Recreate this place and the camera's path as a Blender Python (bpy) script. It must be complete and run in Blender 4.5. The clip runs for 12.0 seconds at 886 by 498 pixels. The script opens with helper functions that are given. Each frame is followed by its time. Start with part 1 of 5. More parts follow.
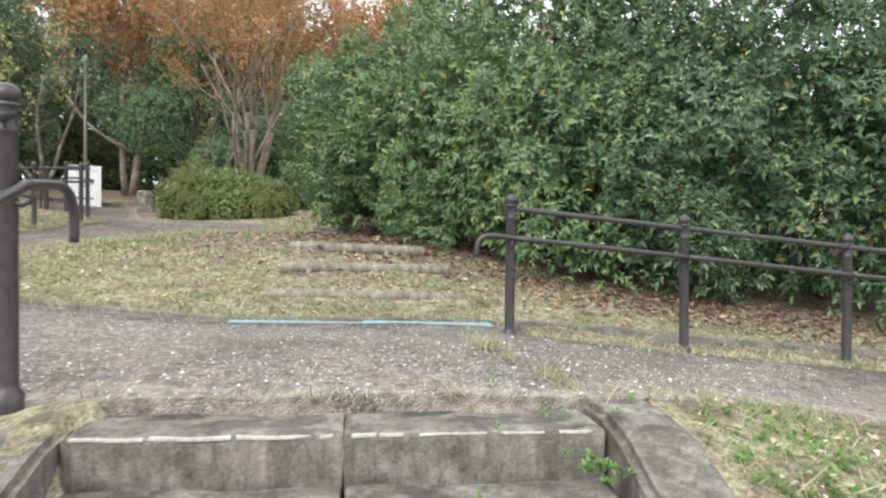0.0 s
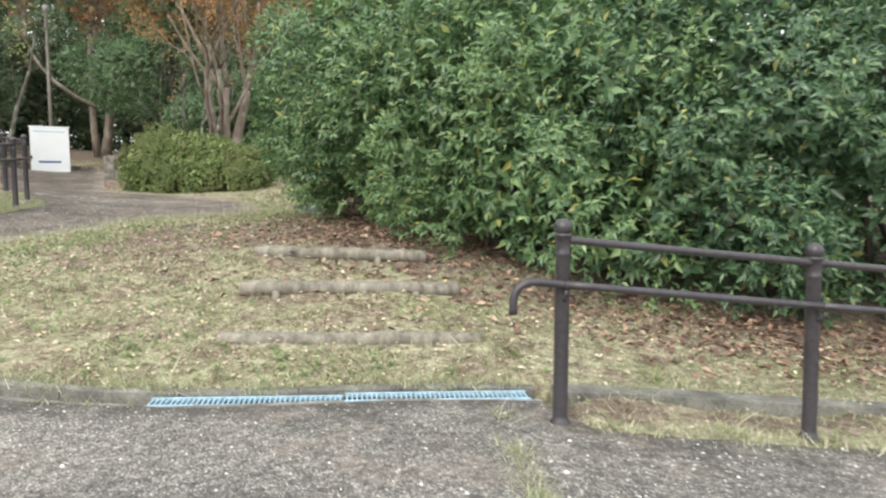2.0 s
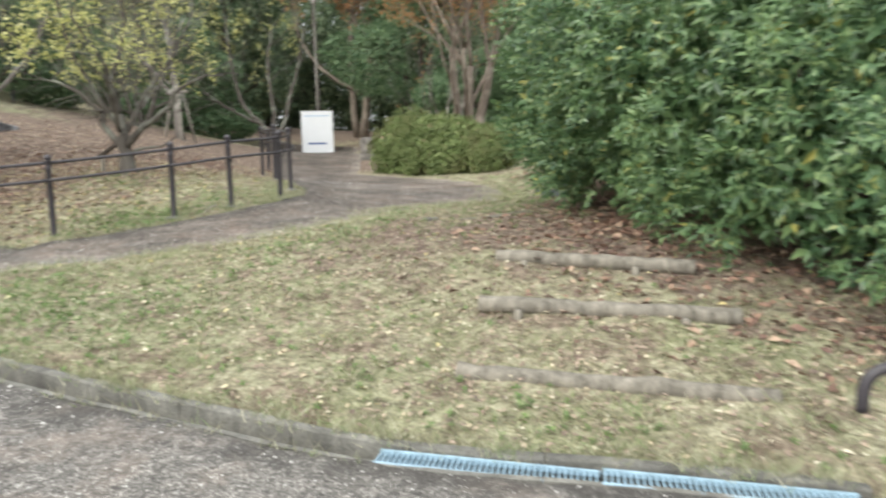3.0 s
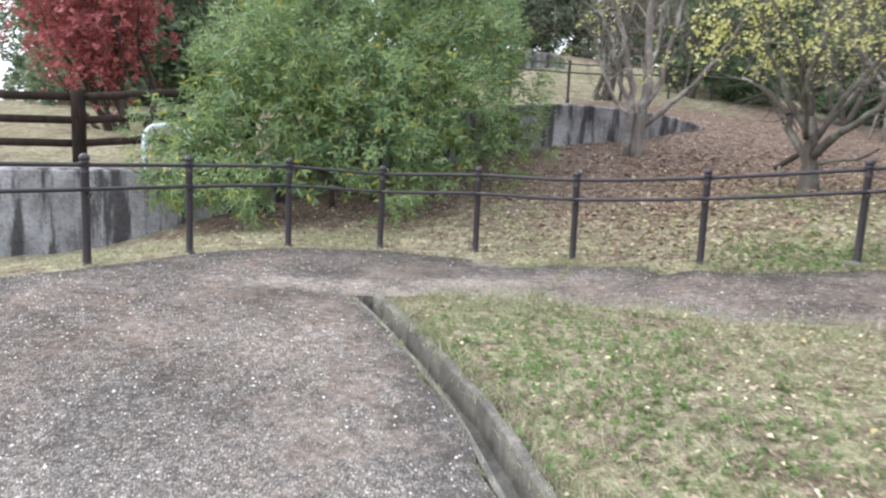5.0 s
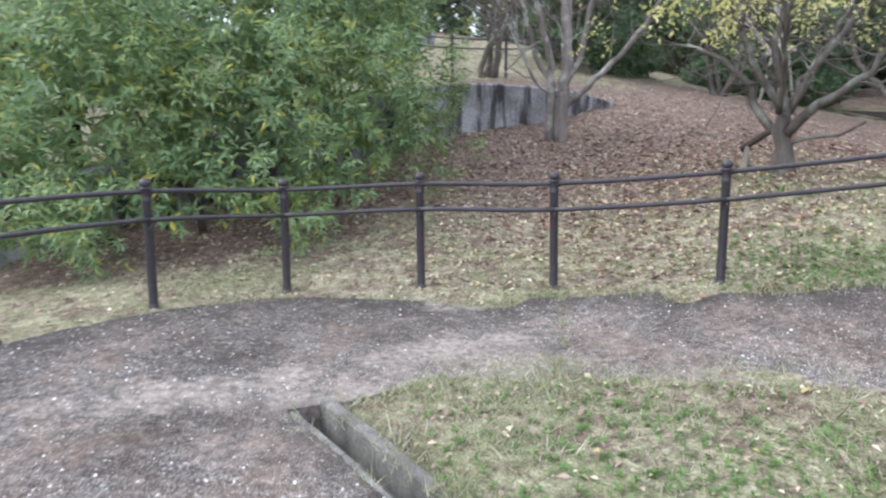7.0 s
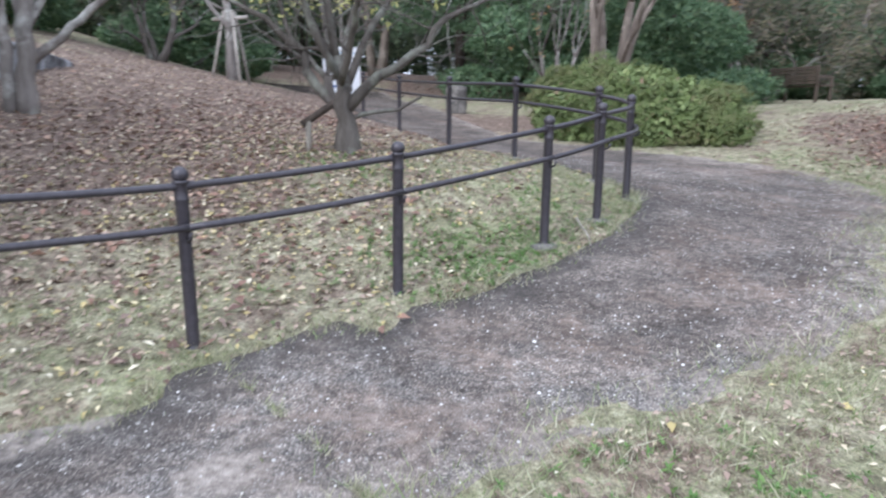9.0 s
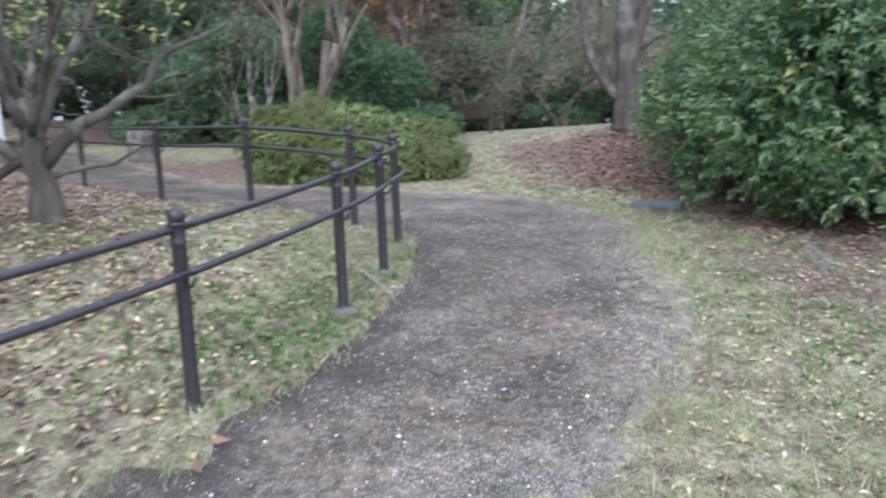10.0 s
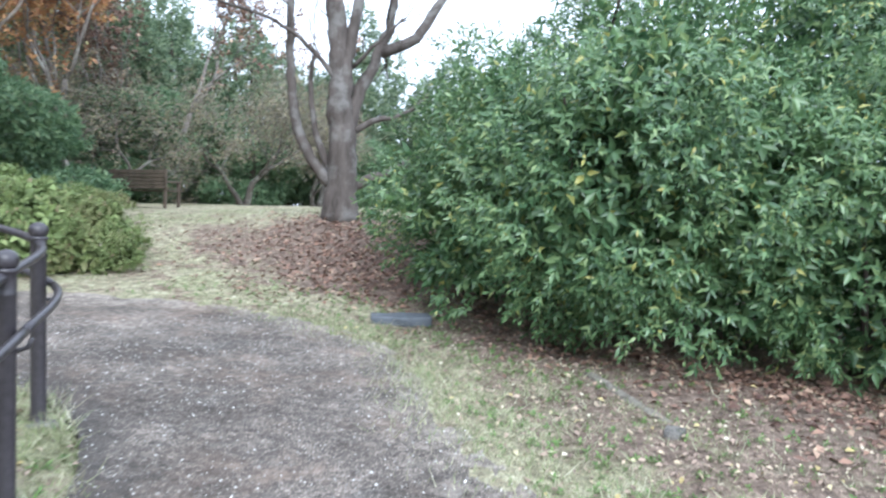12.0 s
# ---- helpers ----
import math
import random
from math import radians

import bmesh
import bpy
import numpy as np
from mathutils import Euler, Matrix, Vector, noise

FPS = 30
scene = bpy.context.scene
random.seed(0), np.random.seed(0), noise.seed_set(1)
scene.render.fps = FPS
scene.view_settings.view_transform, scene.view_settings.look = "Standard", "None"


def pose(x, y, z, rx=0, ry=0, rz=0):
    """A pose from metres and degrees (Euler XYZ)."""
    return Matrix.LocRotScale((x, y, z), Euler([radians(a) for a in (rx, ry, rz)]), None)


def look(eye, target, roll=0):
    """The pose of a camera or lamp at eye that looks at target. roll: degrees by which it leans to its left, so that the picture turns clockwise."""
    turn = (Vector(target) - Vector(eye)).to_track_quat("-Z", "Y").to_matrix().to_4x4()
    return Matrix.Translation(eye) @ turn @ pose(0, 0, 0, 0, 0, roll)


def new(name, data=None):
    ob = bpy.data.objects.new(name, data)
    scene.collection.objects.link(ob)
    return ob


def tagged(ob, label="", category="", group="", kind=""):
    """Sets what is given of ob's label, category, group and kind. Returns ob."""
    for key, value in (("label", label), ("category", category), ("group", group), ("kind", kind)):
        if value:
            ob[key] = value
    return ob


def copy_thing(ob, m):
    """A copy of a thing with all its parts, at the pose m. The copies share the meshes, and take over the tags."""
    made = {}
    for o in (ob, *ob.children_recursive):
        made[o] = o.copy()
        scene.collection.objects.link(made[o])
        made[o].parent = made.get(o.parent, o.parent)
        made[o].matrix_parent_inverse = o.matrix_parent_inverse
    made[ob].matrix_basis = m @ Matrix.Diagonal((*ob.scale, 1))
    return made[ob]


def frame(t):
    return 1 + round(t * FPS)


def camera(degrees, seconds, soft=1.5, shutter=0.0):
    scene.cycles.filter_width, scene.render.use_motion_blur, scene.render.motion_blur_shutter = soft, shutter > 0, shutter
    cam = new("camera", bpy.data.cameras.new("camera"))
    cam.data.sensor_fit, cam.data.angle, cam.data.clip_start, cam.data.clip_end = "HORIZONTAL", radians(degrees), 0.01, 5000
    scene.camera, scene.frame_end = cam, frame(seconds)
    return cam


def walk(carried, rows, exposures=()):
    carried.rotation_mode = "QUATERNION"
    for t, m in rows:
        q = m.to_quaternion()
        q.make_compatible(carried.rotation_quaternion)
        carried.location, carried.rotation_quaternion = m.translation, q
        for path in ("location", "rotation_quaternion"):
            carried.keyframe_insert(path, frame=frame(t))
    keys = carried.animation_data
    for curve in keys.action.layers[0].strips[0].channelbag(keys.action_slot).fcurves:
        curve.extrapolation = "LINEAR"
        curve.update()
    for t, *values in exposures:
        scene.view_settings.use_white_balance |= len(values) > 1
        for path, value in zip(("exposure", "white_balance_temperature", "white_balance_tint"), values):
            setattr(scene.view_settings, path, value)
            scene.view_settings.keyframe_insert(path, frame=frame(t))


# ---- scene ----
cam = camera(65.8, 12.0, soft=2.2, shutter=0.3)
PATH = [
    (0, (0.468, -0.325, 0.616), (0.262, 1.665, 0.602), 0.3),
    (0.5, (0.392, 0.159, 0.728), (0.254, 2.153, 0.657), 0.1),
    (1, (0.285, 0.514, 0.853), (0.069, 2.501, 0.783), -0.8),
    (1.5, (0.31, 0.856, 0.952), (0.237, 2.85, 0.816), 0.1),
    (2, (0.186, 1.226, 1.067), (0.004, 3.212, 0.91), -0.3),
    (2.5, (0.106, 1.552, 1.183), (-0.222, 3.513, 0.963), -0.6),
    (3, (-0.066, 1.93, 1.299), (-0.912, 3.727, 1.061), -1.4),
    (3.5, (-0.348, 2.24, 1.446), (-1.572, 3.798, 1.171), -0.8),
    (3.7, (-0.454, 2.365, 1.449), (-1.858, 3.766, 1.193), -0.9),
    (5.3, (-1.844, 3.4, 1.612), (-3.791, 3.758, 1.328), 2.7),
    (5.5, (-2.049, 3.355, 1.628), (-3.973, 3.814, 1.334), 3.1),
    (6, (-2.618, 3.273, 1.639), (-4.522, 3.813, 1.347), 2.2),
    (6.5, (-3.18, 3.177, 1.67), (-5.066, 3.774, 1.373), 2.3),
    (6.7, (-3.39, 3.146, 1.727), (-5.249, 3.818, 1.421), 1.1),
    (8.5, (-5.577, 3.18, 1.733), (-6.629, 4.833, 1.335), -0.5),
    (9, (-6.06, 3.337, 1.765), (-6.642, 5.206, 1.353), 0.3),
    (9.5, (-6.51, 3.654, 1.785), (-6.747, 5.607, 1.429), -1.5),
    (10, (-6.85, 3.987, 1.808), (-6.543, 5.937, 1.488), -2.4),
    (10.5, (-7.008, 4.516, 1.825), (-6.302, 6.364, 1.529), -3.6),
    (11, (-7.06, 5.011, 1.866), (-6.108, 6.746, 1.581), -1.2),
    (11.5, (-6.896, 5.573, 1.92), (-5.87, 7.278, 1.72), 0.0),
    (12, (-6.712, 6.139, 1.97), (-5.519, 7.741, 1.866), 1.9),
]
walk(cam, [(t, look(eye, target, roll)) for t, eye, target, roll in PATH],
     exposures=[(0.0, 0.70, 6650, 6), (2.5, 0.76, 6600, 5), (3.5, 0.66, 6500, 7), (5.5, 0.71, 6080, 13), (8.5, 0.66, 5600, 14), (10.5, 0.53, 5480, 11), (11.5, 0.88, 5480, 9), (12.0, 1.06, 5480, 7)])


# ---- sky and light ----
SUN_HEIGHT, SUN_TURN = radians(42), radians(200)
world = bpy.data.worlds.new("overcast_sky")
scene.world = world
world.use_nodes = True
wn = world.node_tree.nodes
sky = wn.new("ShaderNodeTexSky")
sky.sky_type, sky.sun_disc = "NISHITA", False
sky.sun_elevation, sky.sun_rotation = SUN_HEIGHT, SUN_TURN
sky.air_density, sky.dust_density, sky.ozone_density = 1.0, 6.0, 1.0
veil = wn.new("ShaderNodeMix")
veil.data_type = "RGBA"
veil.inputs[0].default_value = 0.85
veil.inputs[7].default_value = (8.6, 8.8, 9.3, 1)
world.node_tree.links.new(sky.outputs[0], veil.inputs[6])
world.node_tree.links.new(veil.outputs[2], wn["Background"].inputs[0])
wn["Background"].inputs[1].default_value = 0.15
sun = new("sun", bpy.data.lights.new("sun", "SUN"))
sun.data.energy, sun.data.angle, sun.data.color = 1.3, radians(30), (1.0, 0.96, 0.9)
sun.matrix_world = look((0, 0, 30), (30 * math.sin(SUN_TURN) / math.tan(SUN_HEIGHT) * -1, 30 * math.cos(SUN_TURN) / math.tan(SUN_HEIGHT) * -1, 0))


# ---- materials ----
def material(name, rough=0.8, metal=0.0, spec=0.4):
    m = bpy.data.materials.new(name)
    m.use_nodes = True
    b = m.node_tree.nodes["Principled BSDF"]
    b.inputs["Roughness"].default_value, b.inputs["Metallic"].default_value = rough, metal
    b.inputs["Specular IOR Level"].default_value = spec
    return m, m.node_tree, b


def node(nt, kind, **values):
    n = nt.nodes.new(kind)
    for k, v in values.items():
        n.inputs[k.replace("_", " ")].default_value = v
    return n


def noise_at(nt, scale, detail=5.0, rough=0.6, space="Object"):
    c = nt.nodes.new("ShaderNodeTexCoord")
    n = node(nt, "ShaderNodeTexNoise", Scale=scale, Detail=detail, Roughness=rough)
    if space == "World":
        nt.links.new(nt.nodes.new("ShaderNodeNewGeometry").outputs["Position"], n.inputs["Vector"])
    else:
        nt.links.new(c.outputs[space], n.inputs["Vector"])
    return n.outputs["Fac"]


def ramp(nt, fac, *stops):
    r = nt.nodes.new("ShaderNodeValToRGB")
    while len(r.color_ramp.elements) < len(stops):
        r.color_ramp.elements.new(0.5)
    for e, (at, col) in zip(r.color_ramp.elements, stops):
        e.position = at
        e.color = (*col, 1) if len(col) == 3 else col
    nt.links.new(fac, r.inputs[0])
    return r.outputs[0]


def blend(nt, fac, a, b, how="MIX"):
    m = nt.nodes.new("ShaderNodeMix")
    m.data_type, m.blend_type = "RGBA", how
    for k, v in ((0, fac), (6, a), (7, b)):
        if isinstance(v, (int, float)):
            m.inputs[k].default_value = v
        elif isinstance(v, tuple):
            m.inputs[k].default_value = (*v, 1)
        else:
            nt.links.new(v, m.inputs[k])
    return m.outputs[2]


def bump(nt, bsdf, fac, strength, distance):
    b = node(nt, "ShaderNodeBump", Strength=strength, Distance=distance)
    nt.links.new(fac, b.inputs["Height"])
    nt.links.new(b.outputs[0], bsdf.inputs["Normal"])


def grey(v, tint=(1, 1, 1)):
    return tuple(v * t for t in tint)


def make_ground():
    m, nt, b = material("turf_and_soil", 0.95, spec=0.15)
    patch, mid = noise_at(nt, 0.8, 7, 0.7), noise_at(nt, 3.1, 6, 0.7)
    fine, speck = noise_at(nt, 11.0, 6, 0.75), noise_at(nt, 60.0, 4, 0.75)
    dry = ramp(nt, fine, (0.34, (0.165, 0.143, 0.108)), (0.48, (0.315, 0.292, 0.195)), (0.64, (0.53, 0.50, 0.36)))
    green = ramp(nt, fine, (0.34, (0.10, 0.115, 0.06)), (0.5, (0.215, 0.24, 0.115)), (0.66, (0.40, 0.41, 0.25)))
    brown = ramp(nt, fine, (0.34, (0.11, 0.085, 0.065)), (0.5, (0.22, 0.17, 0.13)), (0.68, (0.40, 0.33, 0.25)))
    turf = blend(nt, ramp(nt, patch, (0.46, (0, 0, 0)), (0.64, (0.75, 0.75, 0.75))), dry, green)
    turf = blend(nt, ramp(nt, mid, (0.49, (0, 0, 0)), (0.61, (0.95, 0.95, 0.95))), turf, brown)
    soil = ramp(nt, fine, (0.32, (0.085, 0.064, 0.052)), (0.5, (0.20, 0.152, 0.122)), (0.7, (0.38, 0.295, 0.235)))
    att = nt.nodes.new("ShaderNodeAttribute")
    att.attribute_name = "litter"
    edge = nt.nodes.new("ShaderNodeMath")
    edge.operation = "MULTIPLY_ADD"
    nt.links.new(mid, edge.inputs[0])
    edge.inputs[1].default_value = 1.1
    add = nt.nodes.new("ShaderNodeMath")
    add.operation = "ADD"
    add.inputs[1].default_value = -0.55
    nt.links.new(att.outputs["Fac"], add.inputs[0])
    nt.links.new(add.outputs[0], edge.inputs[2])
    col = blend(nt, ramp(nt, edge.outputs[0], (0.3, (0, 0, 0)), (0.6, (1, 1, 1))), turf, soil)
    col = blend(nt, 1.0, col, ramp(nt, speck, (0.32, (0.5, 0.5, 0.5)), (0.5, (1, 1, 1)), (0.68, (1.5, 1.48, 1.42))), "MULTIPLY")
    nt.links.new(col, b.inputs["Base Color"])
    bump(nt, b, blend(nt, 0.5, fine, speck), 1.0, 0.035)
    return m


def make_pavement():
    m, nt, b = material("washed_aggregate_concrete", 0.85, spec=0.3)
    c = nt.nodes.new("ShaderNodeTexCoord")

    def cells(scale):
        v = node(nt, "ShaderNodeTexVoronoi", Scale=scale, Randomness=1.0)
        nt.links.new(c.outputs["Object"], v.inputs["Vector"])
        hue = nt.nodes.new("ShaderNodeSeparateColor")
        nt.links.new(v.outputs["Color"], hue.inputs[0])
        return v, hue.outputs[0]

    v, hue = cells(120.0)
    big, tone = cells(95.0)
    stone = ramp(nt, hue, (0.0, (0.06, 0.057, 0.054)), (0.45, (0.145, 0.139, 0.131)), (0.8, (0.26, 0.25, 0.236)), (0.95, (0.35, 0.34, 0.32)), (1.0, (0.46, 0.45, 0.425)))
    stone = blend(nt, ramp(nt, v.outputs["Distance"], (0.35, (0, 0, 0)), (0.85, (1, 1, 1))), stone, (0.085, 0.08, 0.075))
    grain = blend(nt, ramp(nt, tone, (0.955, (0, 0, 0)), (0.965, (1, 1, 1))), (0, 0, 0), ramp(nt, big.outputs["Distance"], (0.2, (1, 1, 1)), (0.36, (0, 0, 0))))
    stone = blend(nt, grain, stone, (0.72, 0.71, 0.69))
    broad, mid, small = noise_at(nt, 0.7, 7, 0.65), noise_at(nt, 4.0, 7, 0.72), noise_at(nt, 17.0, 5, 0.7)
    col = blend(nt, 1.0, stone, ramp(nt, broad, (0.36, (0.86, 0.85, 0.84)), (0.5, (1.20, 1.18, 1.165)), (0.64, (1.56, 1.53, 1.49))), "MULTIPLY")
    col = blend(nt, 1.0, col, ramp(nt, small, (0.32, (0.5, 0.5, 0.5)), (0.68, (1.5, 1.48, 1.45))), "MULTIPLY")
    earth = ramp(nt, small, (0.35, (0.15, 0.12, 0.10)), (0.65, (0.36, 0.30, 0.255)))
    col = blend(nt, ramp(nt, noise_at(nt, 1.3, 8, 0.72), (0.50, (0, 0, 0)), (0.64, (0.72, 0.72, 0.72))), col, earth)
    straw = ramp(nt, small, (0.35, (0.19, 0.165, 0.14)), (0.65, (0.48, 0.425, 0.37)))

    def worn_by(name, lift):
        att = nt.nodes.new("ShaderNodeAttribute")
        att.attribute_name = name
        k = nt.nodes.new("ShaderNodeMath")
        k.operation = "MULTIPLY_ADD"
        k.inputs[1].default_value = 2.6
        nt.links.new(mid, k.inputs[0])
        s = nt.nodes.new("ShaderNodeMath")
        s.operation = "SUBTRACT"
        s.inputs[1].default_value = lift
        nt.links.new(att.outputs["Fac"], s.inputs[0])
        nt.links.new(s.outputs[0], k.inputs[2])
        return k.outputs[0]

    col = blend(nt, ramp(nt, worn_by("silt", 1.3), (0.2, (0, 0, 0)), (0.9, (1, 1, 1))), col, blend(nt, 1.0, col, ramp(nt, noise_at(nt, 1.5, 6, 0.62), (0.40, (0.56, 0.51, 0.48)), (0.52, (0.82, 0.75, 0.71)), (0.62, (1.08, 0.99, 0.93))), "MULTIPLY"))
    # darker, in noisy patches, towards the outer, gutter and lawn edges
    col = blend(nt, ramp(nt, worn_by("mossy", 1.3), (0.35, (0, 0, 0)), (0.95, (0.75, 0.75, 0.75))), col, (0.055, 0.05, 0.046))
    col = blend(nt, ramp(nt, worn_by("worn", 1.3), (0.4, (0, 0, 0)), (0.9, (0.8, 0.8, 0.8))), col, straw)
    nt.links.new(col, b.inputs["Base Color"])
    bump(nt, b, v.outputs["Distance"], 0.8, -0.008)
    return m


def make_concrete(name, lo, hi, scale=3.0, streak=0.0, tint=(1, 0.98, 0.93)):
    m, nt, b = material(name, 0.9, spec=0.25)
    big, fine = noise_at(nt, scale, 8, 0.65), noise_at(nt, scale * 14, 5, 0.7)
    col = ramp(nt, big, (0.32, grey(lo, tint)), (0.5, grey((lo + hi) / 2, tint)), (0.68, grey(hi, tint)))
    if streak:
        c = nt.nodes.new("ShaderNodeTexCoord")
        mp = node(nt, "ShaderNodeMapping")
        mp.inputs["Scale"].default_value = (2.6, 2.6, 0.35)
        nt.links.new(c.outputs["Object"], mp.inputs[0])
        n = node(nt, "ShaderNodeTexNoise", Scale=2.0, Detail=6.0, Roughness=0.6)
        nt.links.new(mp.outputs[0], n.inputs["Vector"])
        col = blend(nt, ramp(nt, n.outputs["Fac"], (0.47, (0, 0, 0)), (0.57, (streak,) * 3)), col, (0.045, 0.042, 0.045))
    col = blend(nt, ramp(nt, fine, (0.3, (0.55,) * 3), (0.65, (1.15,) * 3)), (0, 0, 0), col)
    nt.links.new(col, b.inputs["Base Color"])
    bump(nt, b, fine, 0.6, 0.01)
    return m


def make_plain(name, col, rough=0.6, metal=0.0, spec=0.4, vary=0.25, scale=12.0, depth=0.002):
    m, nt, b = material(name, rough, metal, spec)
    n = noise_at(nt, scale, 6, 0.65)
    nt.links.new(ramp(nt, n, (0.3, grey(1 - vary, col)), (0.7, grey(1 + vary, col))), b.inputs["Base Color"])
    bump(nt, b, noise_at(nt, scale * 9, 4, 0.6), 0.5, depth)
    return m


def make_bark(name, lo, hi, scale=9.0, pale=None):
    m, nt, b = material(name, 0.95, spec=0.15)
    c = nt.nodes.new("ShaderNodeTexCoord")
    mp = node(nt, "ShaderNodeMapping")
    mp.inputs["Scale"].default_value = (1, 1, 0.22)
    nt.links.new(c.outputs["Object"], mp.inputs[0])
    n = node(nt, "ShaderNodeTexNoise", Scale=scale, Detail=7.0, Roughness=0.7)
    nt.links.new(mp.outputs[0], n.inputs["Vector"])
    col = ramp(nt, n.outputs["Fac"], (0.3, lo), (0.7, hi))
    if pale:
        col = blend(nt, ramp(nt, noise_at(nt, 2.4, 5, 0.6), (0.5, (0, 0, 0)), (0.62, (0.8, 0.8, 0.8))), col, pale)
    nt.links.new(col, b.inputs["Base Color"])
    bump(nt, b, n.outputs["Fac"], 0.9, 0.02)
    return m


def make_leaf(name, *stops, rough=0.5, glow=0.25, patch=0.0, other=(0.3, 0.3, 0.05)):
    """Leaves: each takes its colour by chance, with some light passing through."""
    m, nt, b = material(name, rough, spec=0.45)
    g = nt.nodes.new("ShaderNodeNewGeometry")
    col = ramp(nt, g.outputs["Random Per Island"], *stops)
    if patch:
        col = blend(nt, ramp(nt, noise_at(nt, 1.1, 4, 0.6, "World"), (0.5, (0, 0, 0)), (0.66, (patch,) * 3)), col, other)
    nt.links.new(col, b.inputs["Base Color"])
    t = nt.nodes.new("ShaderNodeBsdfTranslucent")
    nt.links.new(col, t.inputs[0])
    mix = nt.nodes.new("ShaderNodeMixShader")
    mix.inputs[0].default_value = glow
    nt.links.new(b.outputs[0], mix.inputs[1])
    nt.links.new(t.outputs[0], mix.inputs[2])
    nt.links.new(mix.outputs[0], nt.nodes["Material Output"].inputs[0])
    return m


TURF, PAVING = make_ground(), make_pavement()
STEP_STONE = make_concrete("weathered_step_concrete", 0.075, 0.38, 5.5, 0.6, (1, 0.935, 0.84))
NOSING = make_concrete("bleached_worn_edge", 0.42, 0.72, 9.0, 0.0)
KERB_STONE = make_concrete("mossy_gutter_concrete", 0.13, 0.32, 5.0, 0.3, (1, 0.97, 0.86))
WALL_STONE = make_concrete("stained_retaining_wall", 0.18, 0.51, 1.6, 0.86, (0.98, 0.99, 1.02))
BLACK_IRON = make_plain("brown_black_painted_iron", (0.046, 0.041, 0.047), 0.36, 0.0, 0.5, 0.35, 30, 0.001)
LOG_WOOD = make_bark("weathered_log_wood", (0.08, 0.072, 0.06), (0.34, 0.312, 0.26), 14)
LICHEN_BARK = make_bark("grey_green_lichened_bark", (0.058, 0.05, 0.044), (0.155, 0.14, 0.122), 8, (0.25, 0.26, 0.22))
BIG_BARK = make_bark("dark_grey_brown_bark", (0.05, 0.042, 0.038), (0.16, 0.138, 0.125), 6, (0.21, 0.20, 0.19))
FENCE_WOOD = make_bark("dark_stained_fence_wood", (0.018, 0.013, 0.011), (0.055, 0.042, 0.036), 10)
STAKE_WOOD = make_bark("bleached_stake_wood", (0.22, 0.20, 0.17), (0.50, 0.46, 0.41), 12)
BENCH_WOOD = make_bark("brown_bench_slats", (0.055, 0.044, 0.034), (0.14, 0.112, 0.088), 10)
GREY_BARK = make_bark("grey_lichen_bark", (0.10, 0.088, 0.08), (0.29, 0.262, 0.238), 7, (0.44, 0.44, 0.40))
TAN_BARK = make_bark("smooth_tan_bark", (0.12, 0.098, 0.08), (0.29, 0.245, 0.205), 5, (0.37, 0.325, 0.275))
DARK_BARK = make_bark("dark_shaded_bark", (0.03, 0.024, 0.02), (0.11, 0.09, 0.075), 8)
SLATE = make_plain("blue_grey_slate", (0.095, 0.107, 0.125), 0.55, 0, 0.4, 0.3, 9, 0.004)
SIGN_WHITE = make_plain("white_sign_enamel", (0.92, 0.94, 0.97), 0.35, 0, 0.5, 0.03, 3)
SIGN_BLUE = make_plain("blue_sign_print", (0.10, 0.16, 0.36), 0.4)
SIGN_PALE = make_plain("pale_blue_sign_print", (0.42, 0.58, 0.76), 0.4)
GRATE_BLUE = make_plain("faded_blue_grating", (0.31, 0.44, 0.53), 0.55, 0, 0.4, 0.3, 20)
POLE_GREY = make_plain("dull_galvanised_pole", (0.27, 0.25, 0.23), 0.5, 0.2, 0.4, 0.2, 8)
PIPE_WHITE = make_plain("pale_painted_pipe", (0.70, 0.80, 0.80), 0.4, 0, 0.5, 0.12, 6)
LAUREL = make_leaf("glossy_evergreen_leaf", (0.0, (0.043, 0.086, 0.047)), (0.45, (0.078, 0.145, 0.074)), (0.8, (0.13, 0.225, 0.115)), (0.975, (0.22, 0.32, 0.14)), (0.993, (0.46, 0.44, 0.15)), rough=0.24, glow=0.25)
LAUREL_MID = make_leaf("light_evergreen_leaf", (0.0, (0.06, 0.118, 0.058)), (0.45, (0.118, 0.208, 0.092)), (0.8, (0.195, 0.305, 0.14)), (0.97, (0.29, 0.385, 0.16)), (0.99, (0.48, 0.46, 0.14)), rough=0.24, glow=0.27, patch=0.4, other=(0.21, 0.315, 0.12))
LAUREL_LIGHT = make_leaf("yellowing_evergreen_leaf", (0.0, (0.12, 0.20, 0.09)), (0.5, (0.21, 0.325, 0.14)), (0.85, (0.31, 0.42, 0.20)), (0.95, (0.34, 0.42, 0.11)), (0.985, (0.58, 0.52, 0.09)), rough=0.38, glow=0.3, patch=0.5, other=(0.28, 0.36, 0.09))
HEDGE_LEAF = make_leaf("clipped_azalea_leaf", (0.0, (0.12, 0.165, 0.06)), (0.6, (0.215, 0.285, 0.10)), (0.9, (0.30, 0.365, 0.145)), (1.0, (0.33, 0.24, 0.16)), rough=0.6, glow=0.25, patch=0.45, other=(0.27, 0.21, 0.12))
CONIFER_LEAF = make_leaf("soft_conifer_leaf", (0.0, (0.09, 0.16, 0.085)), (0.6, (0.17, 0.27, 0.14)), (1.0, (0.28, 0.38, 0.20)), rough=0.42, glow=0.45)
